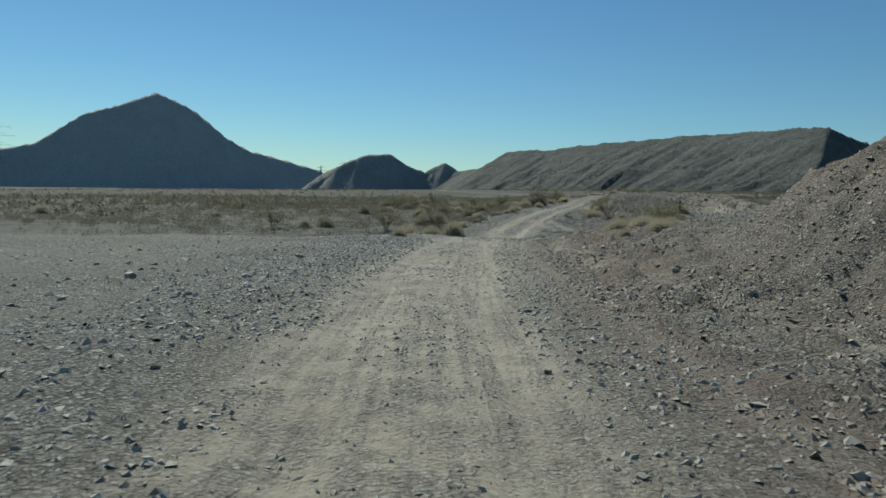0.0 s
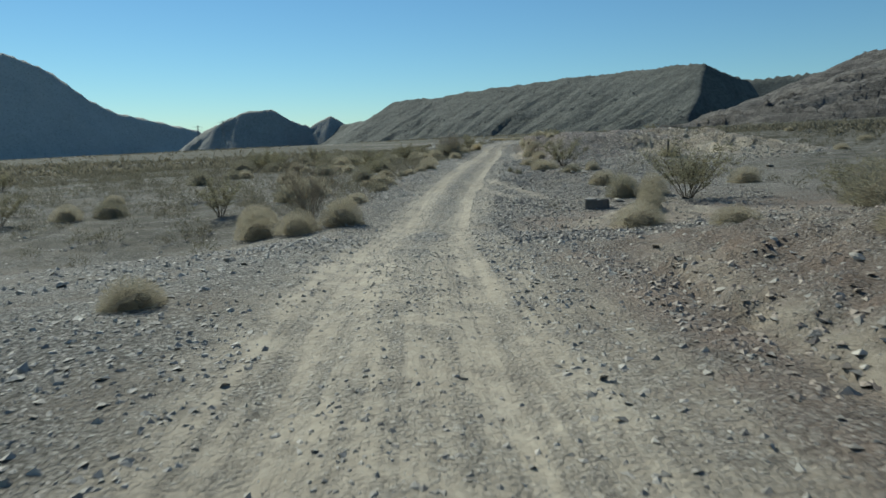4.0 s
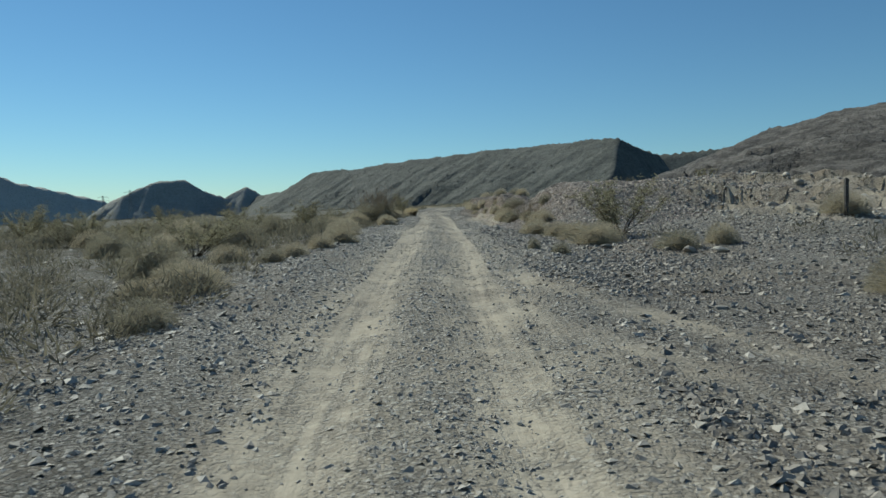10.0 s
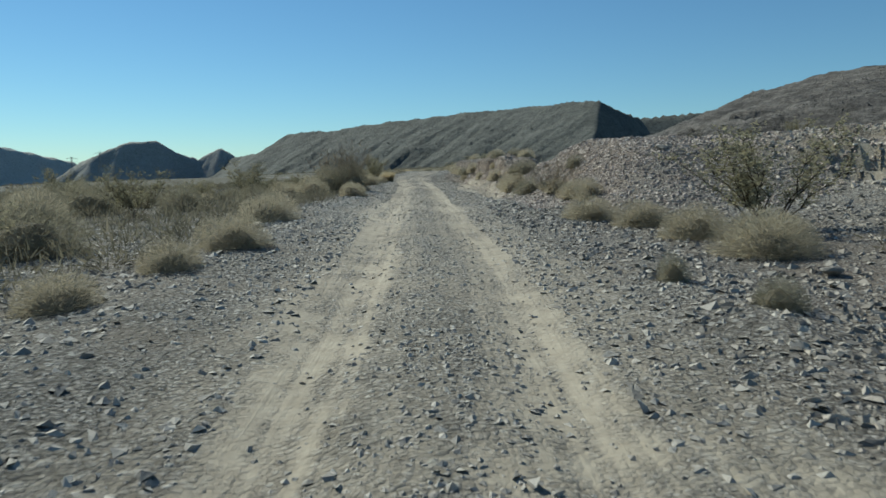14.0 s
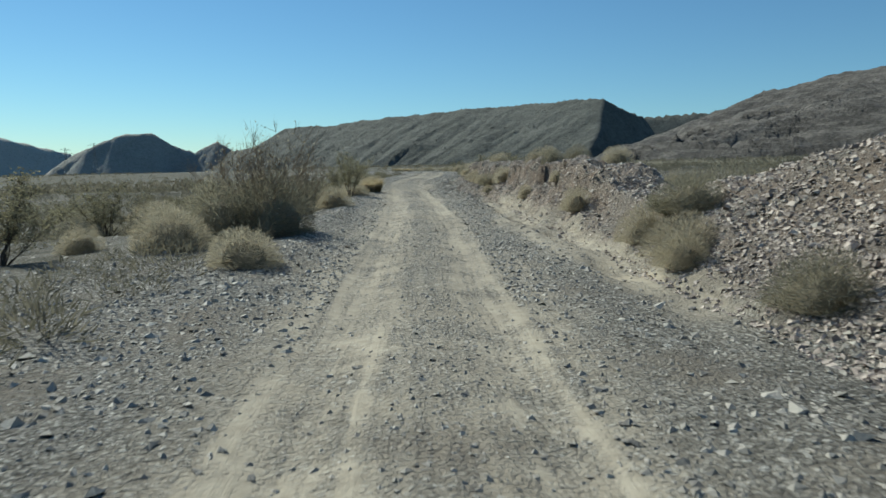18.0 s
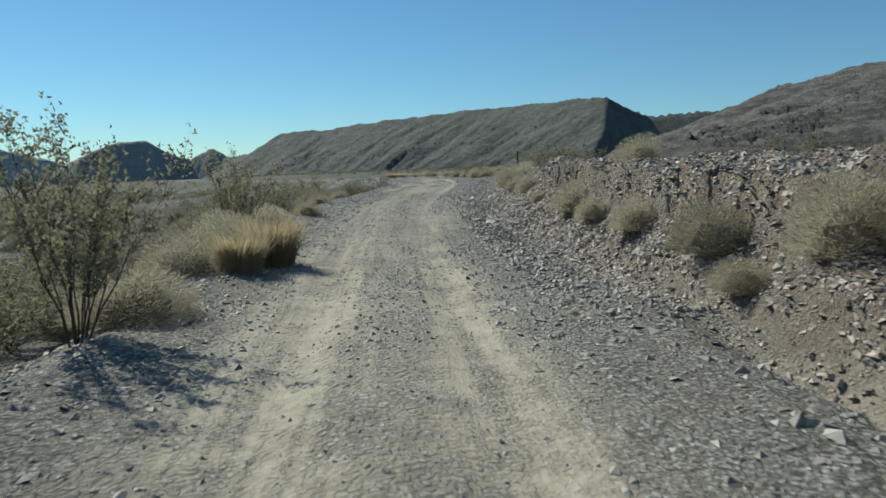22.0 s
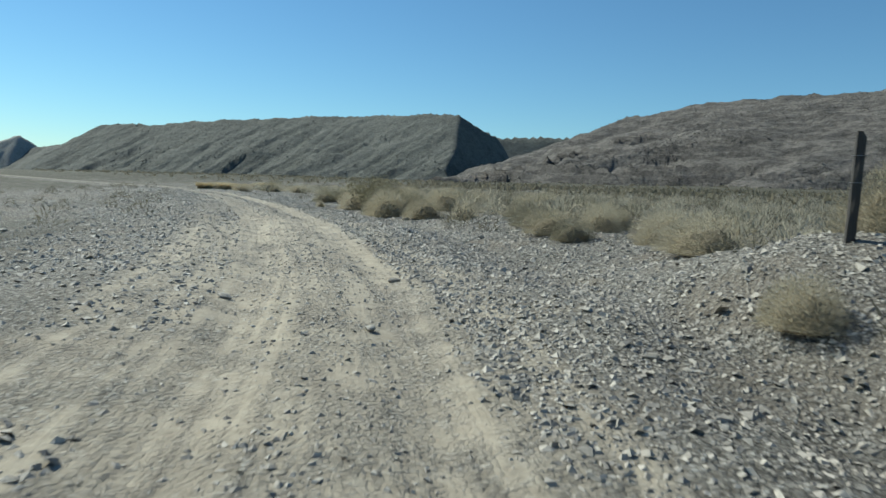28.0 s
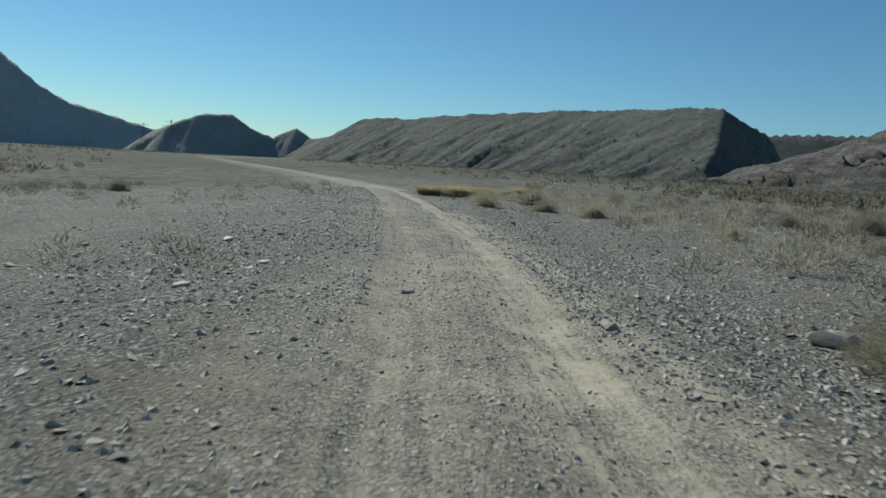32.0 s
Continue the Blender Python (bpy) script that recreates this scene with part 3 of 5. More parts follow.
# ---- hills ----
def hill(name, ridge, near, far, material, label, cell, rib=0.35, rough=2.0, seed=0, floor=-12.0, grain=1.0, corner=None):
    """A long hill: ridge of (x, y, z), falling away with the two slopes; ribs and gullies run down it."""
    R = np.array([(*r, 1.0)[:4] for r in ridge], float)
    top = R[:, 2].max() - floor
    m = top / min(near, far) + 20
    x0, x1, y0, y1 = R[:, 0].min() - m, R[:, 0].max() + m, R[:, 1].min() - m, R[:, 1].max() + m
    X, Y = np.meshgrid(np.arange(x0, x1 + cell, cell), np.arange(y0, y1 + cell, cell))
    best = np.full(X.shape, -1e9)
    length = 0.0
    for i in range(len(R) - 1):
        a, b = R[i], R[i + 1]
        e = b[:2] - a[:2]
        L = np.hypot(*e)
        raw = ((X - a[0]) * e[0] + (Y - a[1]) * e[1]) / L ** 2
        k = np.clip(raw, 0, 1.9 if i + 1 == corner else 1)
        px, py = a[0] + k * e[0], a[1] + k * e[1]
        dist = np.hypot(X - px, Y - py)
        side = (X - a[0]) * e[1] - (Y - a[1]) * e[0]       # positive on the right of the ridge's run
        u = (length + k * L)
        first = b[3] if i == corner else a[3]
        sl = np.where(side > 0, near, far) * (first + k * (b[3] - first))
        run = (u + 0.5 * dist + 14 * fbm(u / 60.0, dist / 60.0, 3, seed + 31)) / grain
        g = fbm(run / 60.0, dist / (400.0 * grain), 3, seed + 5)
        ridged = 0.6 * np.abs(2 * fbm(run / 30.0, dist / (260.0 * grain), 3, seed + 50)) + 0.55 * np.abs(2 * fbm(run / 12.0, dist / (110.0 * grain), 3, seed + 70))
        gully = rib * (0.55 * g + 0.5 * (0.38 - ridged))
        z = a[2] + k * (b[2] - a[2]) - dist * sl * (1 - gully * smooth(dist, 0, 45))
        best = np.maximum(best, z)
        length += L
    if corner is not None:
        # the hill's end is cut off by a steeper face: a sharp arris runs down from this ridge point
        c, e = R[corner], R[corner + 2][:2] - R[corner][:2]
        e = e / np.hypot(*e)
        side = (X - c[0]) * e[1] - (Y - c[1]) * e[0]
        along = (X - c[0]) * e[0] + (Y - c[1]) * e[1]
        edge = np.interp(along, [0, 20, 55, 128, 260], [c[2] + 0.5, c[2] - 2, 78.5, 75.5, 70])
        cut = edge - side * 1.5 * (1 - 0.10 * fbm(along / 22.0 + side / 60, side / 160.0, 4, seed + 90))
        best = np.where(side > 0, np.minimum(best, cut), best) - 1.6 * bell(np.hypot(X - c[0], Y - c[1]), 0, 16)
    h = np.clip((best - floor) / top, 0, 1)
    best = best + rough * (fbm(X / 24.0, Y / 24.0, 6, seed, 0.6) * 1.7 + 0.8 * fbm(X / 8.0, Y / 8.0, 3, seed + 9, 0.7))
    me = grid_mesh(name, X, Y, np.maximum(best, floor - 40 * (1 - h)), material, True)
    return tagged(new(name, me), label, "hill", kind="structure")


MESA = [(93, 1547, 53), (109, 1446, 66), (124, 1361, 78), (177, 1278, 79), (216, 1211, 81), (266, 1119, 86), (322, 1031, 88), (384, 923, 90),
        (435, 802, 88), (452, 810, 86, 2.2), (479, 829, 78, 2.3), (535, 876, 75, 2.3)]
hill("mesa_hill", MESA, 0.66, 0.66, M_MESA, "long flat-topped dark rocky hill with gullied slopes", 3.6, 0.3, 2.6, 3, floor=0, grain=1.0, corner=8)
hill("far_ridge", [(560, 1240, 84), (700, 1187, 100), (749, 1154, 103), (796, 1119, 107), (836, 1087, 107), (898, 1031, 112), (1000, 950, 118)], 1.35, 0.6,
     M_MESA, "dark shaded ridge behind the gap", 9.0, 0.25, 0.8, 11, floor=0)
hill("near_hill", [(290, 520, 8), (307, 524, 16), (349, 542, 33), (381, 548, 48), (417, 535, 64), (429, 502, 69), (430, 463, 73), (433, 397, 72), (429, 346, 70.5), (427, 280, 66), (432, 200, 60)],
     0.42, 0.42, M_HILL, "brown rocky hillside with scattered pale boulders", 2.9, 1.0, 2.2, 23, floor=0, grain=1.5)
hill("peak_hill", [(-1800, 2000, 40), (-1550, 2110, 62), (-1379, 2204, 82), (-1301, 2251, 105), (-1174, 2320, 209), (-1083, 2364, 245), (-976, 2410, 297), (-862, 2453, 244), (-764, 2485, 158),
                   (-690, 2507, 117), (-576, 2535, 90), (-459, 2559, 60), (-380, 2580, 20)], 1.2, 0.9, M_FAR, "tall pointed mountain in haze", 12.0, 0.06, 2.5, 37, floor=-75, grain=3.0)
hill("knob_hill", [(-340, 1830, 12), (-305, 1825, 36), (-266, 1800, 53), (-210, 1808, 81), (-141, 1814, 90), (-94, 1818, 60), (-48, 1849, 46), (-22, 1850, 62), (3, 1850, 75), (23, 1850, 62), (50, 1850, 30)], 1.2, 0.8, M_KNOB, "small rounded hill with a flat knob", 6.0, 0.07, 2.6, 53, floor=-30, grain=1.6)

hill("saddle_hill", [(10, 1852, 40), (40, 1830, 52), (60, 1800, 53), (68, 1699, 53), (93, 1547, 50)], 0.7, 0.7, M_MESA, "low dark saddle that joins the small hill to the long one", 6.0, 0.2, 2.0, 57, floor=-10)

# ---- mesh makers ----
def rot_to(direction):
    return Vector((0, 0, 1)).rotation_difference(Vector(direction).normalized()).to_matrix()


class Soup:
    """Collects verts and faces for one mesh."""

    def __init__(self):
        self.v, self.f = [], []

    def spike(self, a, b, r0, r1=0.0, sides=3):
        """A thin tapered rod from a to b."""
        a, b = Vector(a), Vector(b)
        m = rot_to(b - a)
        n = len(self.v)
        for p, r in ((a, r0), (b, r1)):
            if r <= 0:
                self.v.append(tuple(p))
                continue
            for k in range(sides):
                an = 2 * math.pi * k / sides
                self.v.append(tuple(p + m @ Vector((math.cos(an) * r, math.sin(an) * r, 0))))
        for k in range(sides):
            j = (k + 1) % sides
            if r1 <= 0:
                self.f.append((n + k, n + j, n + sides))
            else:
                self.f.append((n + k, n + j, n + sides + j, n + sides + k))
        return b

    def blade(self, p, direction, length, width, twist=0.0):
        """One narrow leaf."""
        d = Vector(direction).normalized()
        s = d.cross(Vector((math.cos(twist), math.sin(twist), 0.3))).normalized() * width * 0.5
        p = Vector(p)
        n = len(self.v)
        self.v += [tuple(p + s), tuple(p - s), tuple(p + d * length)]
        self.f += [(n, n + 1, n + 2)]

    def obj(self, name, material, parent=None):
        return mesh_object(name, self.v, self.f, material, parent)


def holder(name):
    e = new(name)
    e.empty_display_size = 0.3
    return e


def unit(rng, up=0.0):
    while True:
        v = Vector((rng.uniform(-1, 1), rng.uniform(-1, 1), rng.uniform(up, 1)))
        if 0.05 < v.length < 1:
            return v.normalized()


def dome_shrub(seed, twig_mat, label):
    """A low rounded bush of thin dry twigs, one metre wide and one metre high before scaling."""
    rng = random.Random(seed)
    root = holder("shrub")
    stems, leaves = Soup(), Soup()
    lumps = [(unit(rng, 0.0), rng.uniform(0.75, 1.12)) for _ in range(12)]

    def reach(d):
        return max(r * (0.78 + 0.22 * max(0.0, d.dot(c)) ** 3) for c, r in lumps)

    # solid core for the dense inner twigs, its colour darkened for their shade
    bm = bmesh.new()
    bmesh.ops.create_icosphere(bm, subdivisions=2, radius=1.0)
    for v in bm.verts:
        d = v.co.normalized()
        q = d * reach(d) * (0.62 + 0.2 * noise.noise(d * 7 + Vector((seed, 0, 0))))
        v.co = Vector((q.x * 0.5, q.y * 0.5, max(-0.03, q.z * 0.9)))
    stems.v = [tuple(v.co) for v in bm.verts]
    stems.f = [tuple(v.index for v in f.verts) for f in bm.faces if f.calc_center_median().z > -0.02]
    bm.free()
    for _ in range(26):
        d = unit(rng, 0.1)
        tip = Vector((d.x * 0.5, d.y * 0.5, d.z * 0.95)) * reach(d) * rng.uniform(0.95, 1.12)
        stems.spike(tip * 0.3, tip, 0.004)
    for _ in range(8500):
        d = unit(rng, -0.05)
        p = Vector((d.x * 0.5, d.y * 0.5, max(0.0, d.z * 0.93))) * reach(d) * rng.uniform(0.3, 0.97) ** 0.6
        p.z = max(p.z, rng.uniform(0.0, 0.1))
        leaves.blade(p, d * 1.1 + unit(rng, -1) * 0.75 + Vector((0, 0, 0.25)), rng.uniform(0.04, 0.1), rng.uniform(0.004, 0.008), rng.uniform(0, 6.28))
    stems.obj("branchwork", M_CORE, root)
    leaves.obj("foliage", twig_mat, root)
    return tagged(root, label, "shrub", "desert shrubs along the track")


def creosote(seed, leaf_mat, label, leafy=1.0, name="creosote_bush", limbs=15, bark=None):
    """A tall open bush: many thin stems fanning up from the root, small leaves near the tips."""
    rng = random.Random(seed)
    root = holder(name)
    stems, leaves = Soup(), Soup()
    for _ in range(limbs):
        an = rng.uniform(0, 6.283)
        out = rng.uniform(0.12, 0.6)
        top = rng.uniform(0.66, 1.0)
        p = Vector((math.cos(an) * 0.03, math.sin(an) * 0.03, -0.03))
        end = Vector((math.cos(an) * out, math.sin(an) * out, top * (1 - 0.55 * out)))
        prev, n = p, 6
        pts = []
        for k in range(1, n + 1):
            s = k / n
            q = p.lerp(end, s)
            q.z = p.z + (end.z - p.z) * s ** 0.85
            q += Vector((rng.uniform(-1, 1), rng.uniform(-1, 1), rng.uniform(-0.5, 0.5))) * 0.022
            stems.spike(prev, q, 0.0065 * (1.15 - s * 0.9), 0.0065 * (1.15 - (s + 1 / n) * 0.88))
            pts.append(q)
            prev = q
        for q in pts[0 if leafy > 1 else 1:]:
            for _ in range(4):
                d = (end - p).normalized() * 0.5 + Vector((rng.uniform(-1, 1), rng.uniform(-1, 1), rng.uniform(-0.15, 1)))
                tip = q + d.normalized() * rng.uniform(0.06, 0.2)
                stems.spike(q, tip, 0.0026)
                if leafy < 0.5:
                    for _ in range(2):
                        b = q.lerp(tip, rng.uniform(0.3, 0.9))
                        stems.spike(b, b + (d.normalized() + unit(rng, -0.3) * 0.8) * rng.uniform(0.03, 0.08), 0.0016)
                for _ in range(int(16 * leafy * rng.uniform(0.4, 1.5))):
                    c = q.lerp(tip, rng.uniform(0.2, 1.1)) + unit(rng, -1) * 0.03
                    leaves.blade(c, unit(rng, -0.4), rng.uniform(0.016, 0.032), rng.uniform(0.010, 0.017), rng.uniform(0, 6.28))
    stems.obj("branchwork", bark or M_BARK, root)
    leaves.obj("foliage", leaf_mat, root)
    return tagged(root, label, "bush", "tall desert bushes")


def grass_tuft(seed, label):
    """A clump of long dry grass stalks that lean out and bend over at the tips."""
    rng = random.Random(seed)
    root = holder("grass_tuft")
    stalks, base = Soup(), Soup()
    for _ in range(1500):
        an, r = rng.uniform(0, 6.283), 0.3 * rng.random() ** 0.6
        out = Vector((math.cos(an), math.sin(an), 0))
        p = out * r
        lean = out * rng.uniform(0.02, 0.3) + Vector((rng.uniform(-0.1, 0.1), rng.uniform(-0.1, 0.1), 0))
        mid = p + lean * 0.4 + Vector((0, 0, rng.uniform(0.3, 0.55)))
        tip = mid + lean * rng.uniform(0.5, 1.0) + Vector((0, 0, rng.uniform(0.15, 0.45)))
        stalks.spike(p, mid, 0.004, 0.003)
        stalks.blade(mid, tip - mid, (tip - mid).length, 0.008, rng.uniform(0, 6.28))
    for _ in range(500):
        an, r = rng.uniform(0, 6.283), 0.36 * rng.random() ** 0.6
        base.blade((math.cos(an) * r, math.sin(an) * r, 0.0), unit(rng, 0.1), rng.uniform(0.1, 0.25), 0.01, rng.uniform(0, 6.28))
    stalks.obj("straw", M_GOLD, root)
    base.obj("dead_leaves", M_STRAW, root)
    return tagged(root, label, "grass", "dry grass clumps")


def rock_mesh(name, seed, material, flat=0.62):
    """An angular stone about one metre long, cut by a few planes."""
    rng = random.Random(seed)
    bm = bmesh.new()
    bmesh.ops.create_icosphere(bm, subdivisions=2, radius=0.5)
    planes = [(unit(rng, -1), rng.uniform(0.24, 0.40)) for _ in range(11)]
    for v in bm.verts:
        p = v.co.copy()
        for n, h in planes:
            k = p.dot(n) - h
            if k > 0:
                p -= n * k
        p += Vector((noise.noise(p * 5 + Vector((seed, 0, 0))), noise.noise(p * 5 + Vector((0, seed, 0))), noise.noise(p * 5 + Vector((0, 0, seed))))) * 0.03
        v.co = Vector((p.x * 1.15, p.y * 0.9, p.z * flat))
    me = bpy.data.meshes.new(name)
    bm.to_mesh(me)
    bm.free()
    me.materials.append(material)
    return me


# ---- shrubs ----
KINDS = {
    "D": [dome_shrub(s, M_DRY, "rounded dry tan shrub of thin twigs on gravel") for s in (1, 2, 3, 4)],
    "S": [dome_shrub(s, M_STRAW, "straw-coloured bushy dry shrub on stony ground") for s in (11, 12, 13)],
    "G": [dome_shrub(s, M_SAGE, "low grey-green desert shrub on gravel") for s in (22, 23)],
    "O": [creosote(s, M_OLIVE, "tall open olive-green desert bush with thin stems", 1.0) for s in (31, 32, 33)],
    "T": [creosote(s, M_OLIVE, "tall leggy bush of mostly bare grey twigs", 0.35) for s in (41, 42)],
    "Y": [grass_tuft(s, "golden dry bunchgrass beside the track") for s in (61, 62)],
    "B": [creosote(s, M_DRY, "large bare bush of pale forking twigs", 0.07, limbs=34, bark=M_TWIG) for s in (51, 52)],
}
used = {k: 0 for k in KINDS}
taken = []
shrub_rng = random.Random(5)


def shrub(kind, x, y, w, h):
    """Places one bush; the first of each kind is the mould itself."""
    pick = KINDS[kind]
    i = used[kind]
    used[kind] += 1
    m = Matrix.LocRotScale((x, y, hz(x, y) - 0.02), Euler((0, 0, shrub_rng.uniform(0, 6.283))), (w, w, h))
    mould = pick[i % len(pick)]
    if i < len(pick):
        mould.matrix_basis = m
    else:
        c = copy_thing(mould, Matrix())
        c.matrix_basis = m
    taken.append((x, y, w * 0.5))


def shrubs(text):
    for row in text.split(";"):
        k, *n = row.split()
        shrub(k, *[float(a) for a in n])


# around the wash and the outcrop
shrubs("D 0.75 42.5 1.5 1.05; D -0.6 42 1.5 0.85; D -1.9 42.6 1.4 0.9; D 7 27.1 1.1 0.6; S 6.6 26.3 1.0 0.45; S 7.5 25.7 1.6 0.6; S 7.2 22.9 1.2 0.45; O 8.8 27.8 1.8 1.1; D 5.6 21.4 0.5 0.42; G 9.4 30.2 1.8 0.9; O 10.6 32.4 2.0 1.1; D -1.7 28 0.8 0.4; S 7.9 24.3 1.3 0.45; D 7.3 31.3 0.9 0.4; S 8 36.6 1.5 0.75;"
       "D 9.4 39 0.7 0.45; D 10.7 41.8 1.1 1.0; O 13 43.7 3.0 2.35; G 11.4 45.7 1.4 1.0; D 12.5 45.5 1.3 1.0; D 13.1 49.5 1.1 0.6; D 12.6 50.8 1.4 0.8; G 17.5 52.3 2.2 1.0;"
       "B -0.3 44.4 2.0 2.6; D 1.4 48.4 1.1 0.5; G 2.6 52.1 0.9 0.4; D -2.2 45.5 1.6 0.8; O -3.8 48 2.2 1.6")
# past the outcrop
shrubs("D 2.9 55 1.3 0.6; D 2.1 54.9 0.7 0.35; D 4.8 59.6 0.8 0.4; G 4.3 58.5 0.7 0.35; D 3.4 59.2 1.0 0.45; D 5.6 61.2 0.8 0.4; D 6.3 62.9 1.1 0.55; S 7.1 68.6 1.5 0.75;"
       "G 10.4 58.9 0.35 0.32; G 10.5 57.6 0.5 0.3; G 13.6 57.8 1.2 0.5; D 14.8 57.8 0.9 0.6; D 13.3 60.9 1.3 0.65; D 13.2 62.3 1.2 0.62; D 12.7 60.2 1.4 0.65; O 14.7 62.4 3.0 1.9; D 13.7 64.5 1.25 0.6;"
       "D 13.6 66.4 1.4 0.6; S 15.55 69.9 0.9 0.7; D 15.7 71.0 1.05 0.62; B 16.1 73.3 1.6 1.2; D 16.2 73.0 1.1 0.5; G 17.6 74.6 0.8 0.5")
# along the cut bank
shrubs("D 16.6 74.7 0.55 0.4; G 16.4 75.75 1.1 0.65; S 17.35 79.1 1.3 0.8; D 16.95 78.6 0.9 0.6;  G 18.2 80.2 1.4 0.7; D 17.8 80.8 1.1 0.8; O 18.1 80.5 0.9 0.6; D 19.1 85.8 0.85 0.68; D 20.75 90.15 0.55 0.42; G 22 84.2 2.0 1.2; G 23.2 86.6 1.8 1.1; G 21.6 82.4 1.7 1.0; D 24.3 89 1.6 1.0; G 23.5 83.6 2.1 1.2; D 25 86.5 1.5 0.9; D 22.4 89.5 1.1 0.7;"
       "D 20.95 92.9 0.65 0.58; G 22.6 94.2 1.0 0.75; D 23.5 96.4 1.1 0.8; G 24.2 95.4 1.3 0.8; D 24.0 98.4 1.2 0.75; G 25.2 97.4 1.4 0.8; B 12.0 86.4 2.2 2.5; B 11.1 87.4 2.0 2.3; G 11.9 86.0 2.0 1.5; G 10.9 86.2 2.0 1.4; D 11.2 81.4 1.3 0.7; D 14.6 94.9 1.4 0.9; B 13.5 94.3 1.9 2.5; G 13.0 94.0 1.8 1.2; D 14.9 98.2 1.2 0.65; O 16.6 103.1 1.8 2.25; S 23.6 101.3 1.2 0.95; D 23.17 102.2 0.7 0.4; G 23.65 103.3 1.25 0.68; O 27.9 106.3 2.2 1.15; O 28.6 106.0 2.0 1.1;"
       "D 17 103.9 1.5 0.65; D 24.15 105.8 0.9 0.6; D 24.6 107.95 0.75 0.5; S 25.1 109.5 1.15 0.75; S 26.6 109.4 1.3 0.9; S 18 109.3 1.5 0.95; S 17.5 108.2 1.4 0.85; Y 18.6 107.3 1.2 0.95; Y 18.15 106.5 0.9 0.7; O 18.2 111.2 1.7 2.1; S 18.8 112.2 1.5 0.8; D 17.4 106.6 1.5 0.7; G 16.2 106 1.8 0.9;  O 15 108 2.2 1.3")
# up to the bend
shrubs("D 19 112.4 1.0 0.45; D 25.9 113.1 0.45 0.32; G 27.2 116.6 0.6 0.45; D 26.8 115.5 1.15 0.62; T 19.2 115.4 1.0 1.1; D 20.2 115.9 0.9 0.45; G 28.25 120.35 1.25 0.75; D 21.1 120.3 0.9 0.45; G 21 121.8 1.5 0.9;"
       "S 29.8 123.1 1.7 1.1; D 22.4 124.4 0.8 0.5; D 30.5 125.5 1.1 0.65; O 34.4 130.6 2.6 1.85; O 36.0 130.1 2.8 1.9; O 35.8 132.2 3.0 1.9; S 28.0 119.2 1.0 0.55; D 29.1 121.6 0.9 0.6; D 30.2 124.3 1.1 0.75; D 31.1 126.9 1.0 0.65; S 33.4 133.2 1.3 0.75; S 31.8 128.4 1.3 0.9; S 32.7 131.2 1.2 0.8; S 33 129 1.6 1.1; O 22.6 131.5 2.2 1.3; S 36.7 134.6 1.4 0.8; D 33.9 135.5 0.8 0.5; D 36.3 136.2 1.1 0.95;"
       "S 36.9 138.9 1.5 0.7; S 39.4 141.8 1.6 0.75")
# the open flat beyond the bend
shrubs("S 40.8 143.3 0.9 0.65; G 43.7 143.6 1.2 0.6; S 39.5 143.9 1.1 0.75; D 40.7 144.6 0.9 0.6; G 38.8 145.2 1.5 0.55; D 43 147.3 1.3 0.7; G 40.2 147.6 1.2 0.6; D 41.8 146 1.0 0.5; G 44.2 149.6 1.5 0.75; D 39.3 149.2 0.9 0.45; G 37.6 142.6 1.0 0.5; D 38.2 141 0.9 0.45; D 41.4 149.3 1.0 0.5; D 38.9 153.4 1.7 1.0; G 39.6 155 1.8 1.1; T 40.3 156.8 1.4 1.4; O 40.2 157.6 2.2 1.45; O 39.7 156.3 2.0 1.3; S 39.3 154.2 1.6 1.05; S 40.5 154.9 1.5 1.0; G 40.0 153.6 1.4 0.85; D 40.8 156.2 1.5 1.0; S 40 158.5 1.6 0.95; D 41.5 154 1.7 0.95; D 38.8 150.7 1.3 0.75; G 42.6 155.2 2.0 0.9; D 43.6 152 1.6 0.8; S 44.6 156.6 1.5 0.9; D 49.3 158.3 2.0 0.9;"
       "S 38.7 159.2 0.45 0.33; S 40.6 159.9 1.4 0.9; G 41.3 161.4 1.8 0.8; O 41.2 163.5 1.7 0.9; G 41.4 165.6 1.6 0.7; D 43.8 164.4 1.9 0.9; D 43.2 160.6 1.7 0.85; D 44 192.1 1.5 0.7; G 47.2 195.5 1.9 0.9; S 44 204 2.0 0.8; S 46 207 2.2 0.9; S 48.5 205 1.8 0.8; Y 43 202.5 2.0 0.8; Y 45.1 204.8 2.2 0.9; Y 47.2 205.9 2.0 0.8; Y 50 206 2.2 0.8")

# thick scrub along the falling side of the track
belt_y = 46.0
while belt_y < 134:
    belt_y += shrub_rng.uniform(0.7, 1.5)
    d = -(3.7 + 12 * shrub_rng.random() ** 1.4) - (1.2 if belt_y < 60 else 0)
    x, w = float(road_x(belt_y)) + d, shrub_rng.uniform(0.9, 1.9)
    if any((x - a) ** 2 + (belt_y - b) ** 2 < (r + w * 0.25) ** 2 for a, b, r in taken):
        continue
    k = shrub_rng.choice("DDDGGGGSO")
    shrub(k, round(x, 2), round(belt_y, 2), w * (1.3 if k == "O" else 1.0), w * (0.8 if k == "O" else 0.55) * shrub_rng.uniform(0.8, 1.2))

# taller brush on the slope below the track
for _ in range(90):
    y = shrub_rng.uniform(70, 138)
    x = float(road_x(y)) - (4.3 if y > 98 else 7.5) - 13 * shrub_rng.random() ** 1.2
    w = shrub_rng.uniform(1.4, 2.6)
    if any((x - a) ** 2 + (y - b) ** 2 < (0.7 * r + w * 0.2) ** 2 for a, b, r in taken):
        continue
    k = shrub_rng.choice("OOOGT")
    shrub(k, round(x, 2), round(y, 2), w, w * (0.5 if k == "G" else shrub_rng.uniform(0.62, 0.85)))

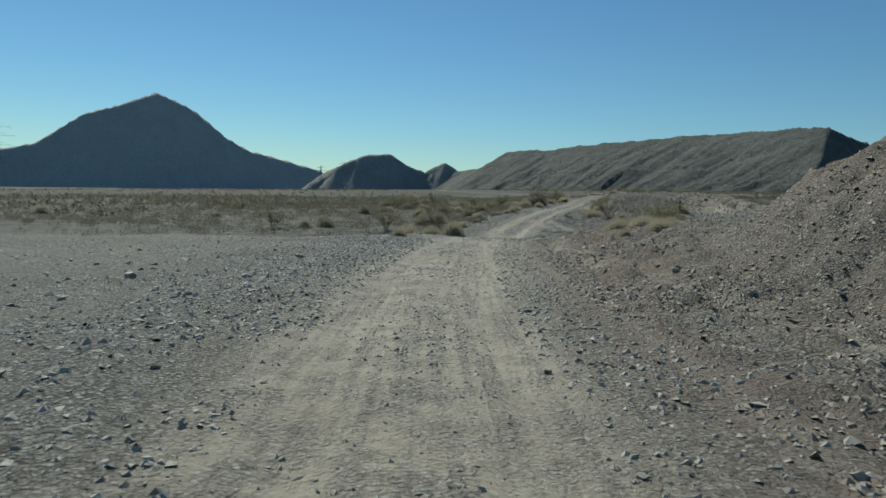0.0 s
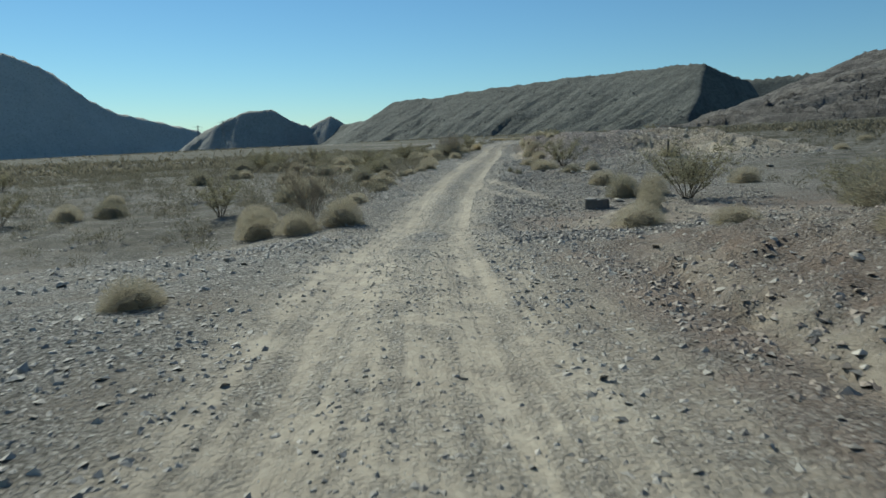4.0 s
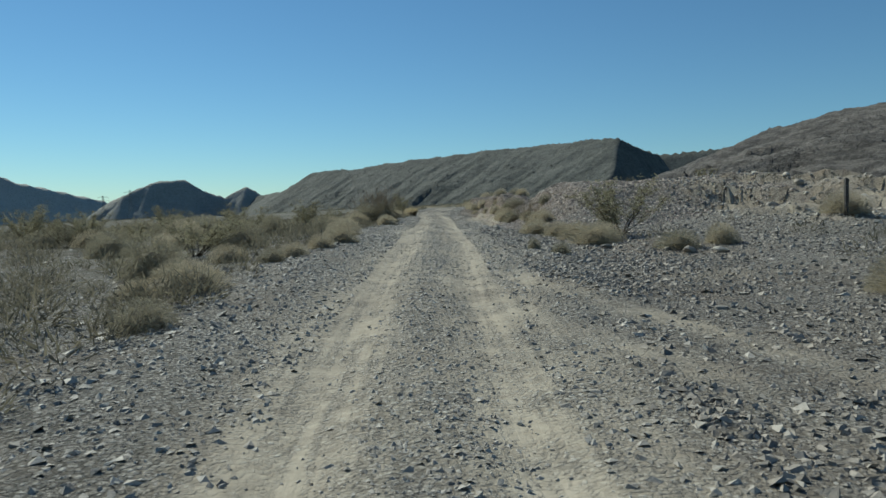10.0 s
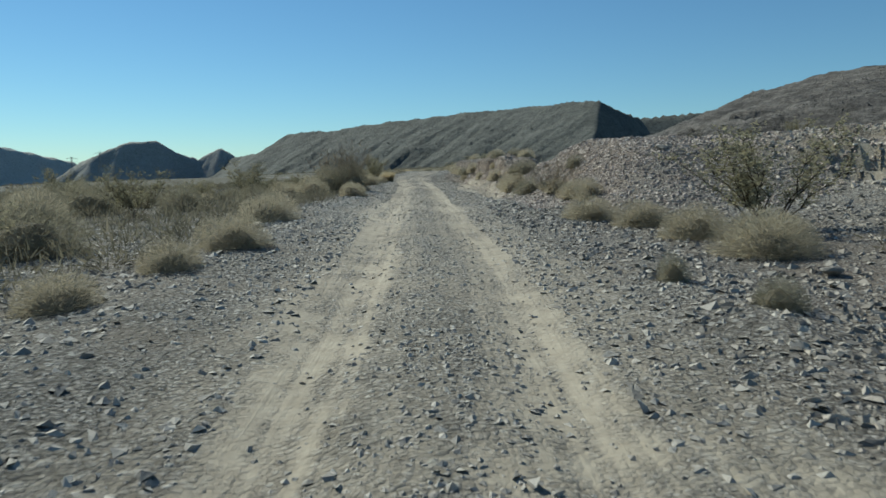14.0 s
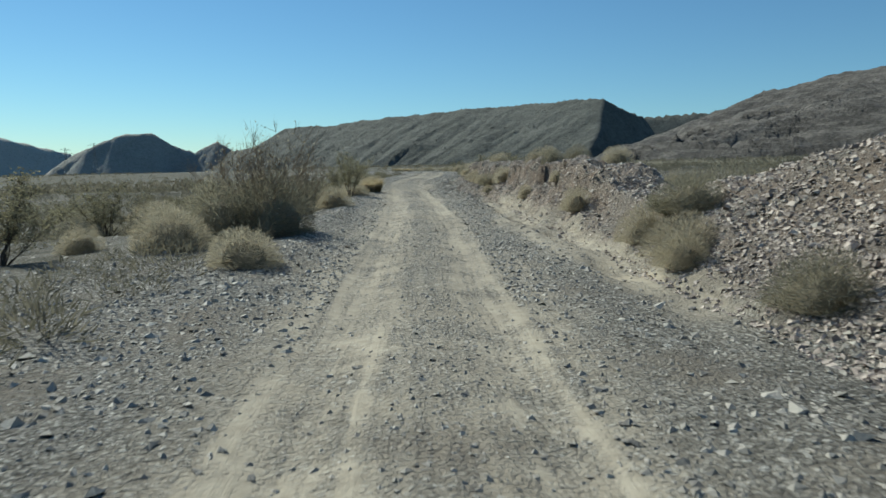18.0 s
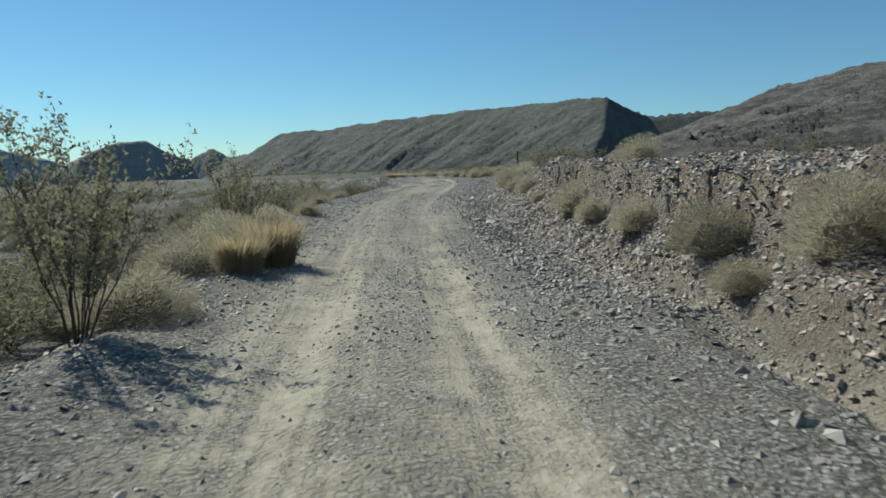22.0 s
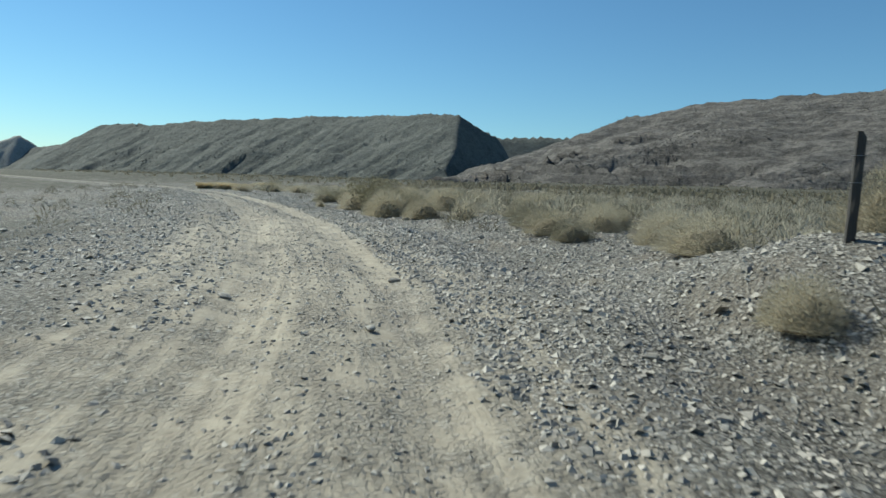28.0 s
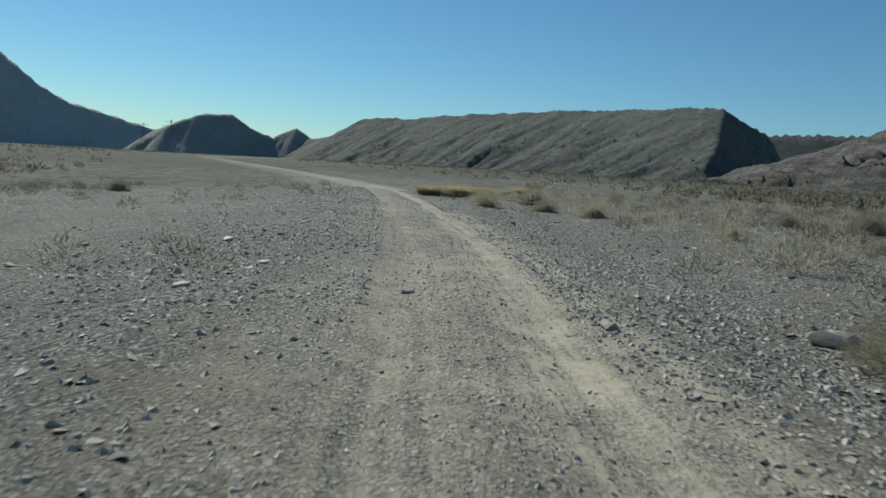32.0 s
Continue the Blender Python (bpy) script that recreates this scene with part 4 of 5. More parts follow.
# soft brush over the open flat beyond the bend
for _ in range(80):
    y = shrub_rng.uniform(124, 185)
    d = 5.0 + 14 * shrub_rng.random() ** 1.15 + (2.5 if y > 165 else 0)
    x, w = float(road_x(y)) + d, shrub_rng.uniform(0.6, 1.5)
    if shrub_rng.random() > 0.5 or any((x - a) ** 2 + (y - b) ** 2 < (r + w * 0.3) ** 2 for a, b, r in taken):
        continue
    shrub(shrub_rng.choice("DDDDSSGGG"), round(x, 2), round(y, 2), w, w * 0.55 * shrub_rng.uniform(0.8, 1.25))

# the rest of the brush, thinning out on the bare flats
n_more = 0
for _ in range(6000):
    if n_more >= 45:
        break
    y = shrub_rng.uniform(20, 215)
    d = shrub_rng.choice((-1, 1)) * (4.6 + 52 * shrub_rng.random() ** 1.5)
    x = float(road_x(y)) + d
    bare = (d < 0 and (y < 45 or y > 138)) or (0 < d < 14 and y < 30) or (d > 0 and 72 < y < 112 and d < 12)
    thick = 0.25 + 1.6 * float(fbm(np.array([x * 0.06]), np.array([y * 0.06]), 3, 91)[0]) + (0.35 if (d > 6 and y > 120) else 0) + (0.3 if d < 0 and 45 < y < 130 else 0)
    if shrub_rng.random() > (0.06 if bare else thick):
        continue
    w = shrub_rng.uniform(0.7, 1.7)
    if any((x - a) ** 2 + (y - b) ** 2 < (r + w * 0.4) ** 2 for a, b, r in taken):
        continue
    k = shrub_rng.choice("DDDDSSGGGO" if d > 0 else "DDDDGGGSSO")
    tall = {"D": 0.5, "S": 0.55, "G": 0.48, "O": 0.85, "T": 1.2}[k]
    shrub(k, round(x, 2), round(y, 2), w * (1.4 if k in "OT" else 1.0), w * tall * shrub_rng.uniform(0.8, 1.2))
    n_more += 1


def brush(name, x, y, w, blades, length, width, seed, label, material=None):
    """Bushes past counting: each a low dome of short blades."""
    rng = np.random.default_rng(seed)
    n, z = len(x), surface(x, y)
    u = rng.normal(0, 1, (n, blades, 3))
    u[..., 2] = np.abs(u[..., 2])
    u /= np.linalg.norm(u, axis=-1, keepdims=True)
    lump = 0.7 + 0.45 * np.abs(np.sin(3 * np.arctan2(u[..., 1], u[..., 0]) + rng.uniform(0, 6.28, (n, 1)))) * rng.random((n, 1))
    r = (rng.uniform(0.35, 1.0, (n, blades)) ** 0.6 * lump)[..., None]
    W = w[:, None, None]
    p = np.stack([x, y, z], -1)[:, None] + u * r * W * np.array([0.5, 0.5, 0.52])
    g = u + rng.normal(0, 0.55, (n, blades, 3)) + np.array([0, 0, 0.45])
    g /= np.linalg.norm(g, axis=-1, keepdims=True)
    s = np.cross(g, rng.normal(0, 1, (n, blades, 3)))
    s /= np.linalg.norm(s, axis=-1, keepdims=True) + 1e-6
    size = W * rng.uniform(0.6, 1.4, (n, blades, 1))
    V = np.stack([p - s * width * size, p + s * width * size, p + g * length * size], 2).reshape(-1, 3)
    me = bpy.data.meshes.new(name)
    m = len(V)
    me.vertices.add(m)
    me.vertices.foreach_set("co", V.ravel())
    me.loops.add(m)
    me.loops.foreach_set("vertex_index", np.arange(m, dtype=np.int32))
    me.polygons.add(m // 3)
    me.polygons.foreach_set("loop_start", np.arange(0, m, 3, dtype=np.int32))
    me.polygons.foreach_set("loop_total", np.full(m // 3, 3, dtype=np.int32))
    me.update(calc_edges=True)
    me.shade_flat()
    me.materials.append(material or M_BRUSH)
    tagged(new(name, me), label, "brush", kind="stuff")


def open_flat(x, y):
    """Where the ground is nearly bare."""
    d = x - road_x(y)
    return (((d < 0) & (((d > -45) & (y < 38)) | ((d > -16) & (y > 140) & (y < 230)))) | ((d > 0) & (d < 9) & (y > 172) & (y < 260))
            | ((d > 0) & (d < 13) & (y < 118)) | (np.hypot(x - 15.0, (y - 11.6) / 1.05) < 10.5))


def scatter_brush():
    rng = np.random.default_rng(8)
    # near belt beside the track
    n = 11000
    y = rng.uniform(36, 215, n)
    d = np.where(rng.random(n) < 0.6, -1, 1) * (4.0 + 36 * rng.random(n) ** 1.35)
    d = d + np.where(d < 0, 0.7, 0.0)
    x = road_x(y) + d
    ok = rng.random(n) < np.where(open_flat(x, y), 0.05, 0.42 + 1.3 * fbm(x * 0.05, y * 0.05, 4, 15) + 0.8 * ((d < -3) & (y > 44) & (y < 140)) + 0.9 * ((d > 6) & (y > 124) & (y < 185)))
    for a, b, r in taken:
        ok &= (x - a) ** 2 + (y - b) ** 2 > (r + 0.25) ** 2
    x, y = x[ok], y[ok]
    brush("roadside_brush", x, y, rng.uniform(0.4, 1.15, len(x)), 96, 0.15, 0.011, 71, "low dry tan and olive brush beside the track")
    # soft low shrubs of the flat between the bend and the hill
    n = 2300
    y = 128 + 80 * rng.random(n) ** 1.3
    d = 6.2 + 42 * rng.random(n) ** 1.5
    x = road_x(y) + d
    ok = rng.random(n) < 0.75 + 1.2 * fbm(x * 0.08, y * 0.08, 3, 19)
    for a, b, r in taken:
        ok &= (x - a) ** 2 + (y - b) ** 2 > (r + 0.3) ** 2
    x, y = x[ok], y[ok]
    brush("flat_shrubs", x, y, rng.uniform(0.6, 1.35, len(x)), 150, 0.14, 0.009, 74, "soft tan and grey-green low shrubs on the flat", M_SOFT)
    # the flats beyond
    n = 17000
    r = 40 + 720 * rng.random(n) ** 1.6
    an = np.radians(rng.uniform(-64, 80, n))
    x, y = 18 + r * np.sin(an), 70 + r * np.cos(an)
    belt = rng.random(n) < 0.35
    y = np.where(belt, rng.uniform(30, 260, n), y)
    x = np.where(belt, road_x(y) + np.where(rng.random(n) < 0.6, -1, 1) * rng.uniform(32, 110, n), x)
    d = x - road_x(y)
    ok = (np.abs(d) > 30) & (rng.random(n) < np.where(open_flat(x, y), 0.12, 0.7 + 1.3 * fbm(x * 0.03, y * 0.03, 4, 15)))
    x, y = x[ok], y[ok]
    far = np.hypot(x - 20, y - 80)
    brush("distant_shrubs", x, y, rng.uniform(0.6, 1.5, len(x)) * (1 + far / 700), 16, 0.26, 0.085, 72, "scattered low olive and tan desert brush on the flats")


scatter_brush()


# ---- stones ----
WEDGE = np.array([(-0.5, -0.4, -0.25), (0.5, -0.4, -0.25), (0.5, 0.4, -0.25), (-0.5, 0.4, -0.25), (-0.34, -0.02, 0.40), (0.34, 0.06, 0.34)])
WEDGE_TRI = np.array([(0, 1, 5), (0, 5, 4), (2, 3, 4), (2, 4, 5), (1, 2, 5), (3, 0, 4)])
CHIP = np.array([(-0.5, -0.4, -0.25), (0.5, -0.4, -0.25), (0.5, 0.4, -0.25), (-0.5, 0.4, -0.25), (0.05, 0.0, 0.42)])
CHIP_TRI = np.array([(0, 1, 4), (1, 2, 4), (2, 3, 4), (3, 0, 4)])
BLOCK = np.array([(-0.5, -0.42, -0.4), (0.5, -0.42, -0.4), (0.5, 0.42, -0.4), (-0.5, 0.42, -0.4), (-0.36, -0.3, 0.4), (0.36, -0.3, 0.4), (0.36, 0.3, 0.4), (-0.36, 0.3, 0.4)])
BLOCK_TRI = np.array([(0, 1, 5), (0, 5, 4), (1, 2, 6), (1, 6, 5), (2, 3, 7), (2, 7, 6), (3, 0, 4), (3, 4, 7), (4, 5, 6), (4, 6, 7)])


def blocks(rng, s, at, block):
    """Vertices and triangles of many jittered stones of sizes s at the points given, each turned and tilted its own way."""
    n = len(s)
    shape, tri = ((CHIP, CHIP_TRI), (WEDGE, WEDGE_TRI), (BLOCK, BLOCK_TRI))[block]
    v = shape[None] + rng.uniform(-0.18, 0.18, (n, len(shape), 3))
    v = v * np.stack([rng.uniform(0.8, 1.35, n), rng.uniform(0.7, 1.1, n), rng.uniform(0.5, 0.85, n) if block == 2 else rng.uniform(0.4, 0.8, n)], -1)[:, None]
    for i, j, turn in ((1, 2, rng.normal(0, 0.3, n)), (0, 2, rng.normal(0, 0.3, n)), (0, 1, rng.uniform(0, 6.283, n))):
        c, q = np.cos(turn)[:, None], np.sin(turn)[:, None]
        a, b = v[..., i] * c - v[..., j] * q, v[..., i] * q + v[..., j] * c
        v[..., i], v[..., j] = a, b
    P = v * s[:, None, None] + at[:, None]
    F = (np.arange(n)[:, None, None] * len(shape) + tri[None]).reshape(-1, 3)
    return P, F


def gravel(name, n, seed, material, label, dist, size, ymin=-3.0, ymax=210.0, block=0, where=lambda x, y: x > -1e9):
    """Loose angular stones spread along the track: one jittered block each."""
    rng = np.random.default_rng(seed)
    y = rng.uniform(ymin, ymax, n)
    d = dist(rng, n, y)
    x = road_x(y) + d
    patch = (0.8 + 0.7 * fbm(x * 0.8, y * 0.8, 3, seed)) if block == 2 else (0.62 + 1.3 * fbm(x * 0.35, y * 0.35, 3, seed))
    keep = where(x, y) & (rng.random(n) < patch) & (rng.random(n) < np.where((d > 2.2) & (d < 10) & (y < 32) & (seed < 6), 0.4, 1.0) * np.where((d > np.interp(y, APRON_Y, APRON_D)) & (d < 3.85) & (y > 76) & (y < 102), 0.22, 1.0))
    keep &= rng.random(n) < np.where((d > 2.4) & (y > 36.5) & (y < 42.5) & (d < 14), 0.3, 1.0)
    keep &= rng.random(n) > 0.85 * turned(d, y)
    x, y, d = x[keep], y[keep], d[keep]
    n = len(x)
    s = size[0] + (size[1] - size[0]) * rng.random(n) ** (1.8 if block == 2 else 2.4)
    P, F = blocks(rng, s, np.stack([x, y, surface(x, y) + s * 0.1], -1), block)
    me = bpy.data.meshes.new(name)
    me.vertices.add(P.size // 3)
    me.vertices.foreach_set("co", P.ravel())
    me.loops.add(F.size)
    me.loops.foreach_set("vertex_index", F.ravel().astype(np.int32))
    me.polygons.add(len(F))
    me.polygons.foreach_set("loop_start", np.arange(0, F.size, 3, dtype=np.int32))
    me.polygons.foreach_set("loop_total", np.full(len(F), 3, dtype=np.int32))
    me.update(calc_edges=True)
    me.shade_flat()
    me.materials.append(material)
    return tagged(new(name, me), label, "gravel", kind="stuff")


def edge_spread(rng, n, y):
    side = np.where(rng.random(n) < 0.5, -1, 1)
    return side * (1.15 + np.abs(rng.normal(0, 2.5, n)))


def wide_spread(rng, n, y):
    return np.where(rng.random(n) < 0.45, -1, 1) * (2.4 + 20 * rng.random(n) ** 1.5)


def lane_spread(rng, n, y):
    return rng.normal(0, 0.42, n) + np.where(rng.random(n) < 0.35, rng.uniform(-1.6, 1.6, n), 0)


def bank_spread(rng, n, y):
    return 3.3 + 5.2 * rng.random(n) ** 1.25


gravel("roadside_gravel", 215000, 3, M_STONE, "loose grey angular gravel along the track edges", edge_spread, (0.022, 0.085))
gravel("lane_gravel", 60000, 4, M_STONE, "fine grey gravel between the wheel ruts", lane_spread, (0.018, 0.055))
gravel("field_stones", 52000, 5, M_CHIP, "pale grey and buff stones scattered over the desert floor", wide_spread, (0.025, 0.14))
gravel("bank_rubble", 120000, 6, M_RED, "reddish broken rubble on the cut bank", bank_spread, (0.028, 0.09), 70, 120, 1)
gravel("slope_stones", 19000, 13, M_BUFF, "pale broken stones on the slope beside the track", lambda r, n, y: 2.0 + 7 * r.random(n) ** 1.2, (0.025, 0.095), 102, 128, 2)
gravel("wash_gravel", 52000, 14, M_WASH, "buff gravel spread between the wash and the outcrop", lambda r, n, y: 2.0 + 10 * r.random(n) ** 1.4, (0.03, 0.105), 33, 72, 1)
gravel("heap_rubble", 26000, 7, M_RED, "reddish rubble on the spoil heap", lambda r, n, y: r.uniform(5.5, 20, n), (0.02, 0.075), 1, 26, 1)
gravel("outcrop_rubble", 12000, 9, M_BUFF, "pale broken rock on the outcrop", lambda r, n, y: r.uniform(6, 22, n), (0.035, 0.16), 52, 80, 2, lambda x, y: lump_mask(x, y) > 0.12)



def hill_rocks(name, hill_name, n, size, xr, yr, seed, label):
    """Blocks of rock lying on a hill: each rests on a vertex of it."""
    rng = np.random.default_rng(seed)
    me = bpy.data.objects[hill_name].data
    co = np.empty(len(me.vertices) * 3)
    me.vertices.foreach_get("co", co)
    co = co.reshape(-1, 3)
    co = co[(co[:, 0] > xr[0]) & (co[:, 0] < xr[1]) & (co[:, 1] > yr[0]) & (co[:, 1] < yr[1]) & (co[:, 2] > 3)]
    w = np.clip(0.25 + 2.2 * fbm(co[:, 0] / 45, co[:, 1] / 45, 4, seed), 0.03, 1)
    pick = co[rng.choice(len(co), n, p=w / w.sum())]
    s = size[0] + (size[1] - size[0]) * rng.random(n) ** 3
    P, F = blocks(rng, s, pick, 2)
    ob = mesh_object(name, P.reshape(-1, 3).tolist(), F.tolist(), M_OUTCROP)
    return tagged(ob, label, "boulders", kind="stuff")


hill_rocks("hillside_boulders", "near_hill", 6000, (0.35, 1.1), (250, 435), (150, 560), 61, "brown and pale boulders strewn over the hillside")
hill_rocks("mesa_boulders", "mesa_hill", 3000, (0.8, 2.3), (50, 540), (650, 1560), 62, "dark blocks of rock on the slopes of the long hill")

gravel("mound_rubble", 21000, 15, M_RED, "broken reddish and pale stones on the mound before the cut bank", lambda r, n, y: 4.6 + 10 * r.random(n) ** 1.1, (0.03, 0.11), 66, 85, 2)
gravel("heap_clods", 40000, 10, M_CLOD, "small reddish clods on the soil below the spoil heap", lambda r, n, y: 2.4 + 9 * r.random(n) ** 1.2, (0.02, 0.1), 3, 33)
gravel("turnout_gravel", 60000, 11, M_CHIP, "pale loose gravel beside the bend", lambda r, n, y: 1.4 + 7.5 * r.random(n) ** 1.4, (0.02, 0.068), 124, 174, 1)
gravel("lane_stones", 6000, 12, M_CHIP, "grey stones between the ruts at the wash", lambda r, n, y: r.normal(0.1, 0.36, n), (0.02, 0.06), 35, 58)

ROCKS = [rock_mesh("rock", s, M_BUFF if s % 2 else M_STONE) for s in range(8)]
rock_rng = random.Random(12)


def rock(x, y, w, h):
    ob = new("rock", ROCKS[rock_rng.randrange(8)])
    ob.matrix_basis = Matrix.LocRotScale((x, y, hz(x, y) + h * 0.22), Euler((rock_rng.uniform(-0.2, 0.2), rock_rng.uniform(-0.2, 0.2), rock_rng.uniform(0, 6.28))), (w, w * 0.85, h * 1.5))
    big = w > 0.4
    tagged(ob, "large pale angular boulder half sunk in gravel" if big else "pale angular stone lying on gravel", "rock", "stones beside the track")


for row in ("24.4 113.5 .4 .15;24.4 112.7 .45 .15;24.9 114.6 .2 .1;24.9 113.4 .25 .12;25.3 113.3 .2 .14;24.9 112.2 .2 .1;39 167.3 .3 .18;41.3 166.7 .6 .26;34.4 168.7 .22 .09;37.1 169.1 .26 .09;"
            "-.4 39.3 .24 .11;-.4 39.8 .22 .1;31.2 137.7 .16 .09;30.4 139.5 .18 .09;32.7 140.3 .16 .08;21.5 129.9 1.2 .35;13.4 57.1 .4 .26;13.9 56.6 .38 .22;15.6 72.3 .14 .1;28.6 122.6 .24 .16;28.1 122.1 .42 .22;"
            "27.1 121.5 .32 .17;4.2 13.6 .18 .1;4.4 13 .22 .14;20.5 92.3 .2 .15;12.3 58.8 .32 .16;13.2 57.7 .3 .15;39.8 149.7 .5 .2").split(";"):
    rock(*[float(a) for a in row.split()])
for _ in range(150):
    y = rock_rng.uniform(2, 178)
    s = rock_rng.choice((-1, 1))
    d = s * (2.7 + abs(rock_rng.gauss(0, 3.2)))
    w = rock_rng.uniform(0.10, 0.22) * (1.6 if rock_rng.random() < 0.12 else 1)
    rock(float(road_x(y)) + d, y, w, w * rock_rng.uniform(0.4, 0.65))
for _ in range(14):
    a, r = rock_rng.uniform(0, 6.28), 9.5 * rock_rng.random() ** 0.5
    w = rock_rng.uniform(0.1, 0.22)
    rock(15.0 + r * math.cos(a), 11.6 + r * math.sin(a), w, w * 0.6)
for _ in range(24):
    x, y = rock_rng.gauss(26, 3.5), rock_rng.gauss(65, 5)
    w = rock_rng.uniform(0.2, 0.6)
    rock(x, y, w, w * rock_rng.uniform(0.45, 0.7))


# ---- made things ----
def timber_post(x, y, tall, w, lean, label):
    """A weathered squared timber post with a split top and a strip of metal."""
    rng = random.Random(int(x * 10))
    root = holder("fence_post")
    bm = bmesh.new()
    rings = []
    for k in range(9):
        z = -0.3 + (tall + 0.3) * k / 8
        ring = []
        for j in range(8):
            an = 2 * math.pi * (j + 0.5) / 8
            rx = w * 0.5 * (1.08 if j % 2 else 1.0) * rng.uniform(0.9, 1.06)
            zz = z + (rng.uniform(-0.05, 0.03) if k == 8 else 0)
            ring.append(bm.verts.new((math.cos(an) * rx, math.sin(an) * rx * 0.85, zz)))
        rings.append(ring)
    for a, b in zip(rings[:-1], rings[1:]):
        for j in range(8):
            bm.faces.new((a[j], a[(j + 1) % 8], b[(j + 1) % 8], b[j]))
    bm.faces.new(rings[-1])
    me = bpy.data.meshes.new("shaft")
    bm.to_mesh(me)
    bm.free()
    me.materials.append(M_TIMBER)
    ob = new("shaft", me)
    ob.parent = root
    wire = Soup()
    for z in (0.55, 0.8):
        for k in range(10):
            a0, a1 = k * 0.628, (k + 1) * 0.628
            r = w * 0.58
            wire.spike((math.cos(a0) * r, math.sin(a0) * r * 0.86, tall * z), (math.cos(a1) * r, math.sin(a1) * r * 0.86, tall * z), 0.004, 0.004)
    wire.obj("wire_tie", M_METAL, ob)
    for z in (0.35, 0.55, 0.8):
        nail = Soup()
        nail.spike((w * 0.1, -w * 0.38, tall * z), (w * 0.1, -w * 0.52, tall * z + 0.004), 0.006, 0.008, 6)
        nail.obj("nail", M_METAL, ob)
    root.matrix_basis = Matrix.Translation((x, y, hz(x, y))) @ pose(0, 0, 0, *lean)
    tagged(root, label, "post", "old fence posts")


timber_post(35.3, 136.0, 0.99, 0.115, (1, -2, 20), "dark weathered timber fence post in dry brush")
timber_post(20.0, 59.3, 1.05, 0.14, (0, 2, 50), "dark short timber post before a pale rock outcrop")


def concrete_stub(x, y):
    """A broken concrete footing, wider than deep, with a pale slab left on one end."""
    root = holder("concrete_footing")
    rng = random.Random(3)
    for name, z0, z1, r, wide, off, material, label in (("block", -0.2, 0.32, 0.22, 1.9, 0.22, M_CONCRETE, ""), ("slab", 0.315, 0.37, 0.2, 1.1, 0.0, M_PALE, "pale worn slab"),
                                                        ("chip", 0.31, 0.35, 0.1, 1.7, 0.5, M_PALE, "pale broken chip")):
        bm = bmesh.new()
        bmesh.ops.create_cone(bm, cap_ends=True, segments=14, radius1=r * 1.1, radius2=r, depth=z1 - z0)
        for v in bm.verts:
            v.co += Vector((rng.uniform(-1, 1), rng.uniform(-1, 1), 0.6 * rng.uniform(-1, 1))) * 0.02
            v.co = Vector((v.co.x * wide + off, v.co.y, v.co.z + (z0 + z1) / 2))
        bmesh.ops.bevel(bm, geom=[e for e in bm.edges if e.calc_face_angle(0) > 0.8], offset=0.012, segments=2, affect="EDGES")
        me = bpy.data.meshes.new(name)
        bm.to_mesh(me)
        bm.free()
        me.materials.append(material)
        ob = new(name, me)
        ob.parent = root
        tagged(ob, label)
    root.matrix_basis = Matrix.Translation((x, y, hz(x, y))) @ pose(0, 0, 0, 2, -2, -24)
    tagged(root, "low dark concrete footing with a pale slab on one end", "footing")


concrete_stub(9.35, 43.6)
rock(10.75, 44.4, 0.4, 0.2)


def dead_branch(x, y, length, turn):
    rng = random.Random(int(x * 7 + y))
    s = Soup()
    p, d = Vector((0, 0, 0.04)), Vector((1, 0, 0.12))
    for k in range(6):
        q = p + d.normalized() * length / 6
        q.z = max(q.z, 0.05)
        s.spike(p, q, 0.028 * (1 - k / 7), 0.028 * (1 - (k + 1) / 7), 5)
        if k > 0:
            for sg in (-1, 1):
                s.spike(q, q + Vector((0.6, sg * rng.uniform(0.4, 1), rng.uniform(0.1, 0.9))).normalized() * length * rng.uniform(0.15, 0.3), 0.011)
        d += Vector((0, rng.uniform(-0.3, 0.3), rng.uniform(-0.12, 0.1)))
        p = q
    ob = s.obj("dead_branch", M_BLEACHED)
    ob.matrix_basis = Matrix.Translation((x, y, hz(x, y))) @ pose(0, 0, 0, 0, 0, turn)
    tagged(ob, "bleached dead branch lying on gravel", "branch", "dead wood")


dead_branch(10.6, 43.4, 1.1, 10)
dead_branch(39.4, 147.6, 1.5, -15)
dead_branch(18.9, 109.2, 0.9, 60)
dead_branch(17.6, 108.6, 0.8, 100)
dead_branch(15.2, 70.9, 0.9, 35)


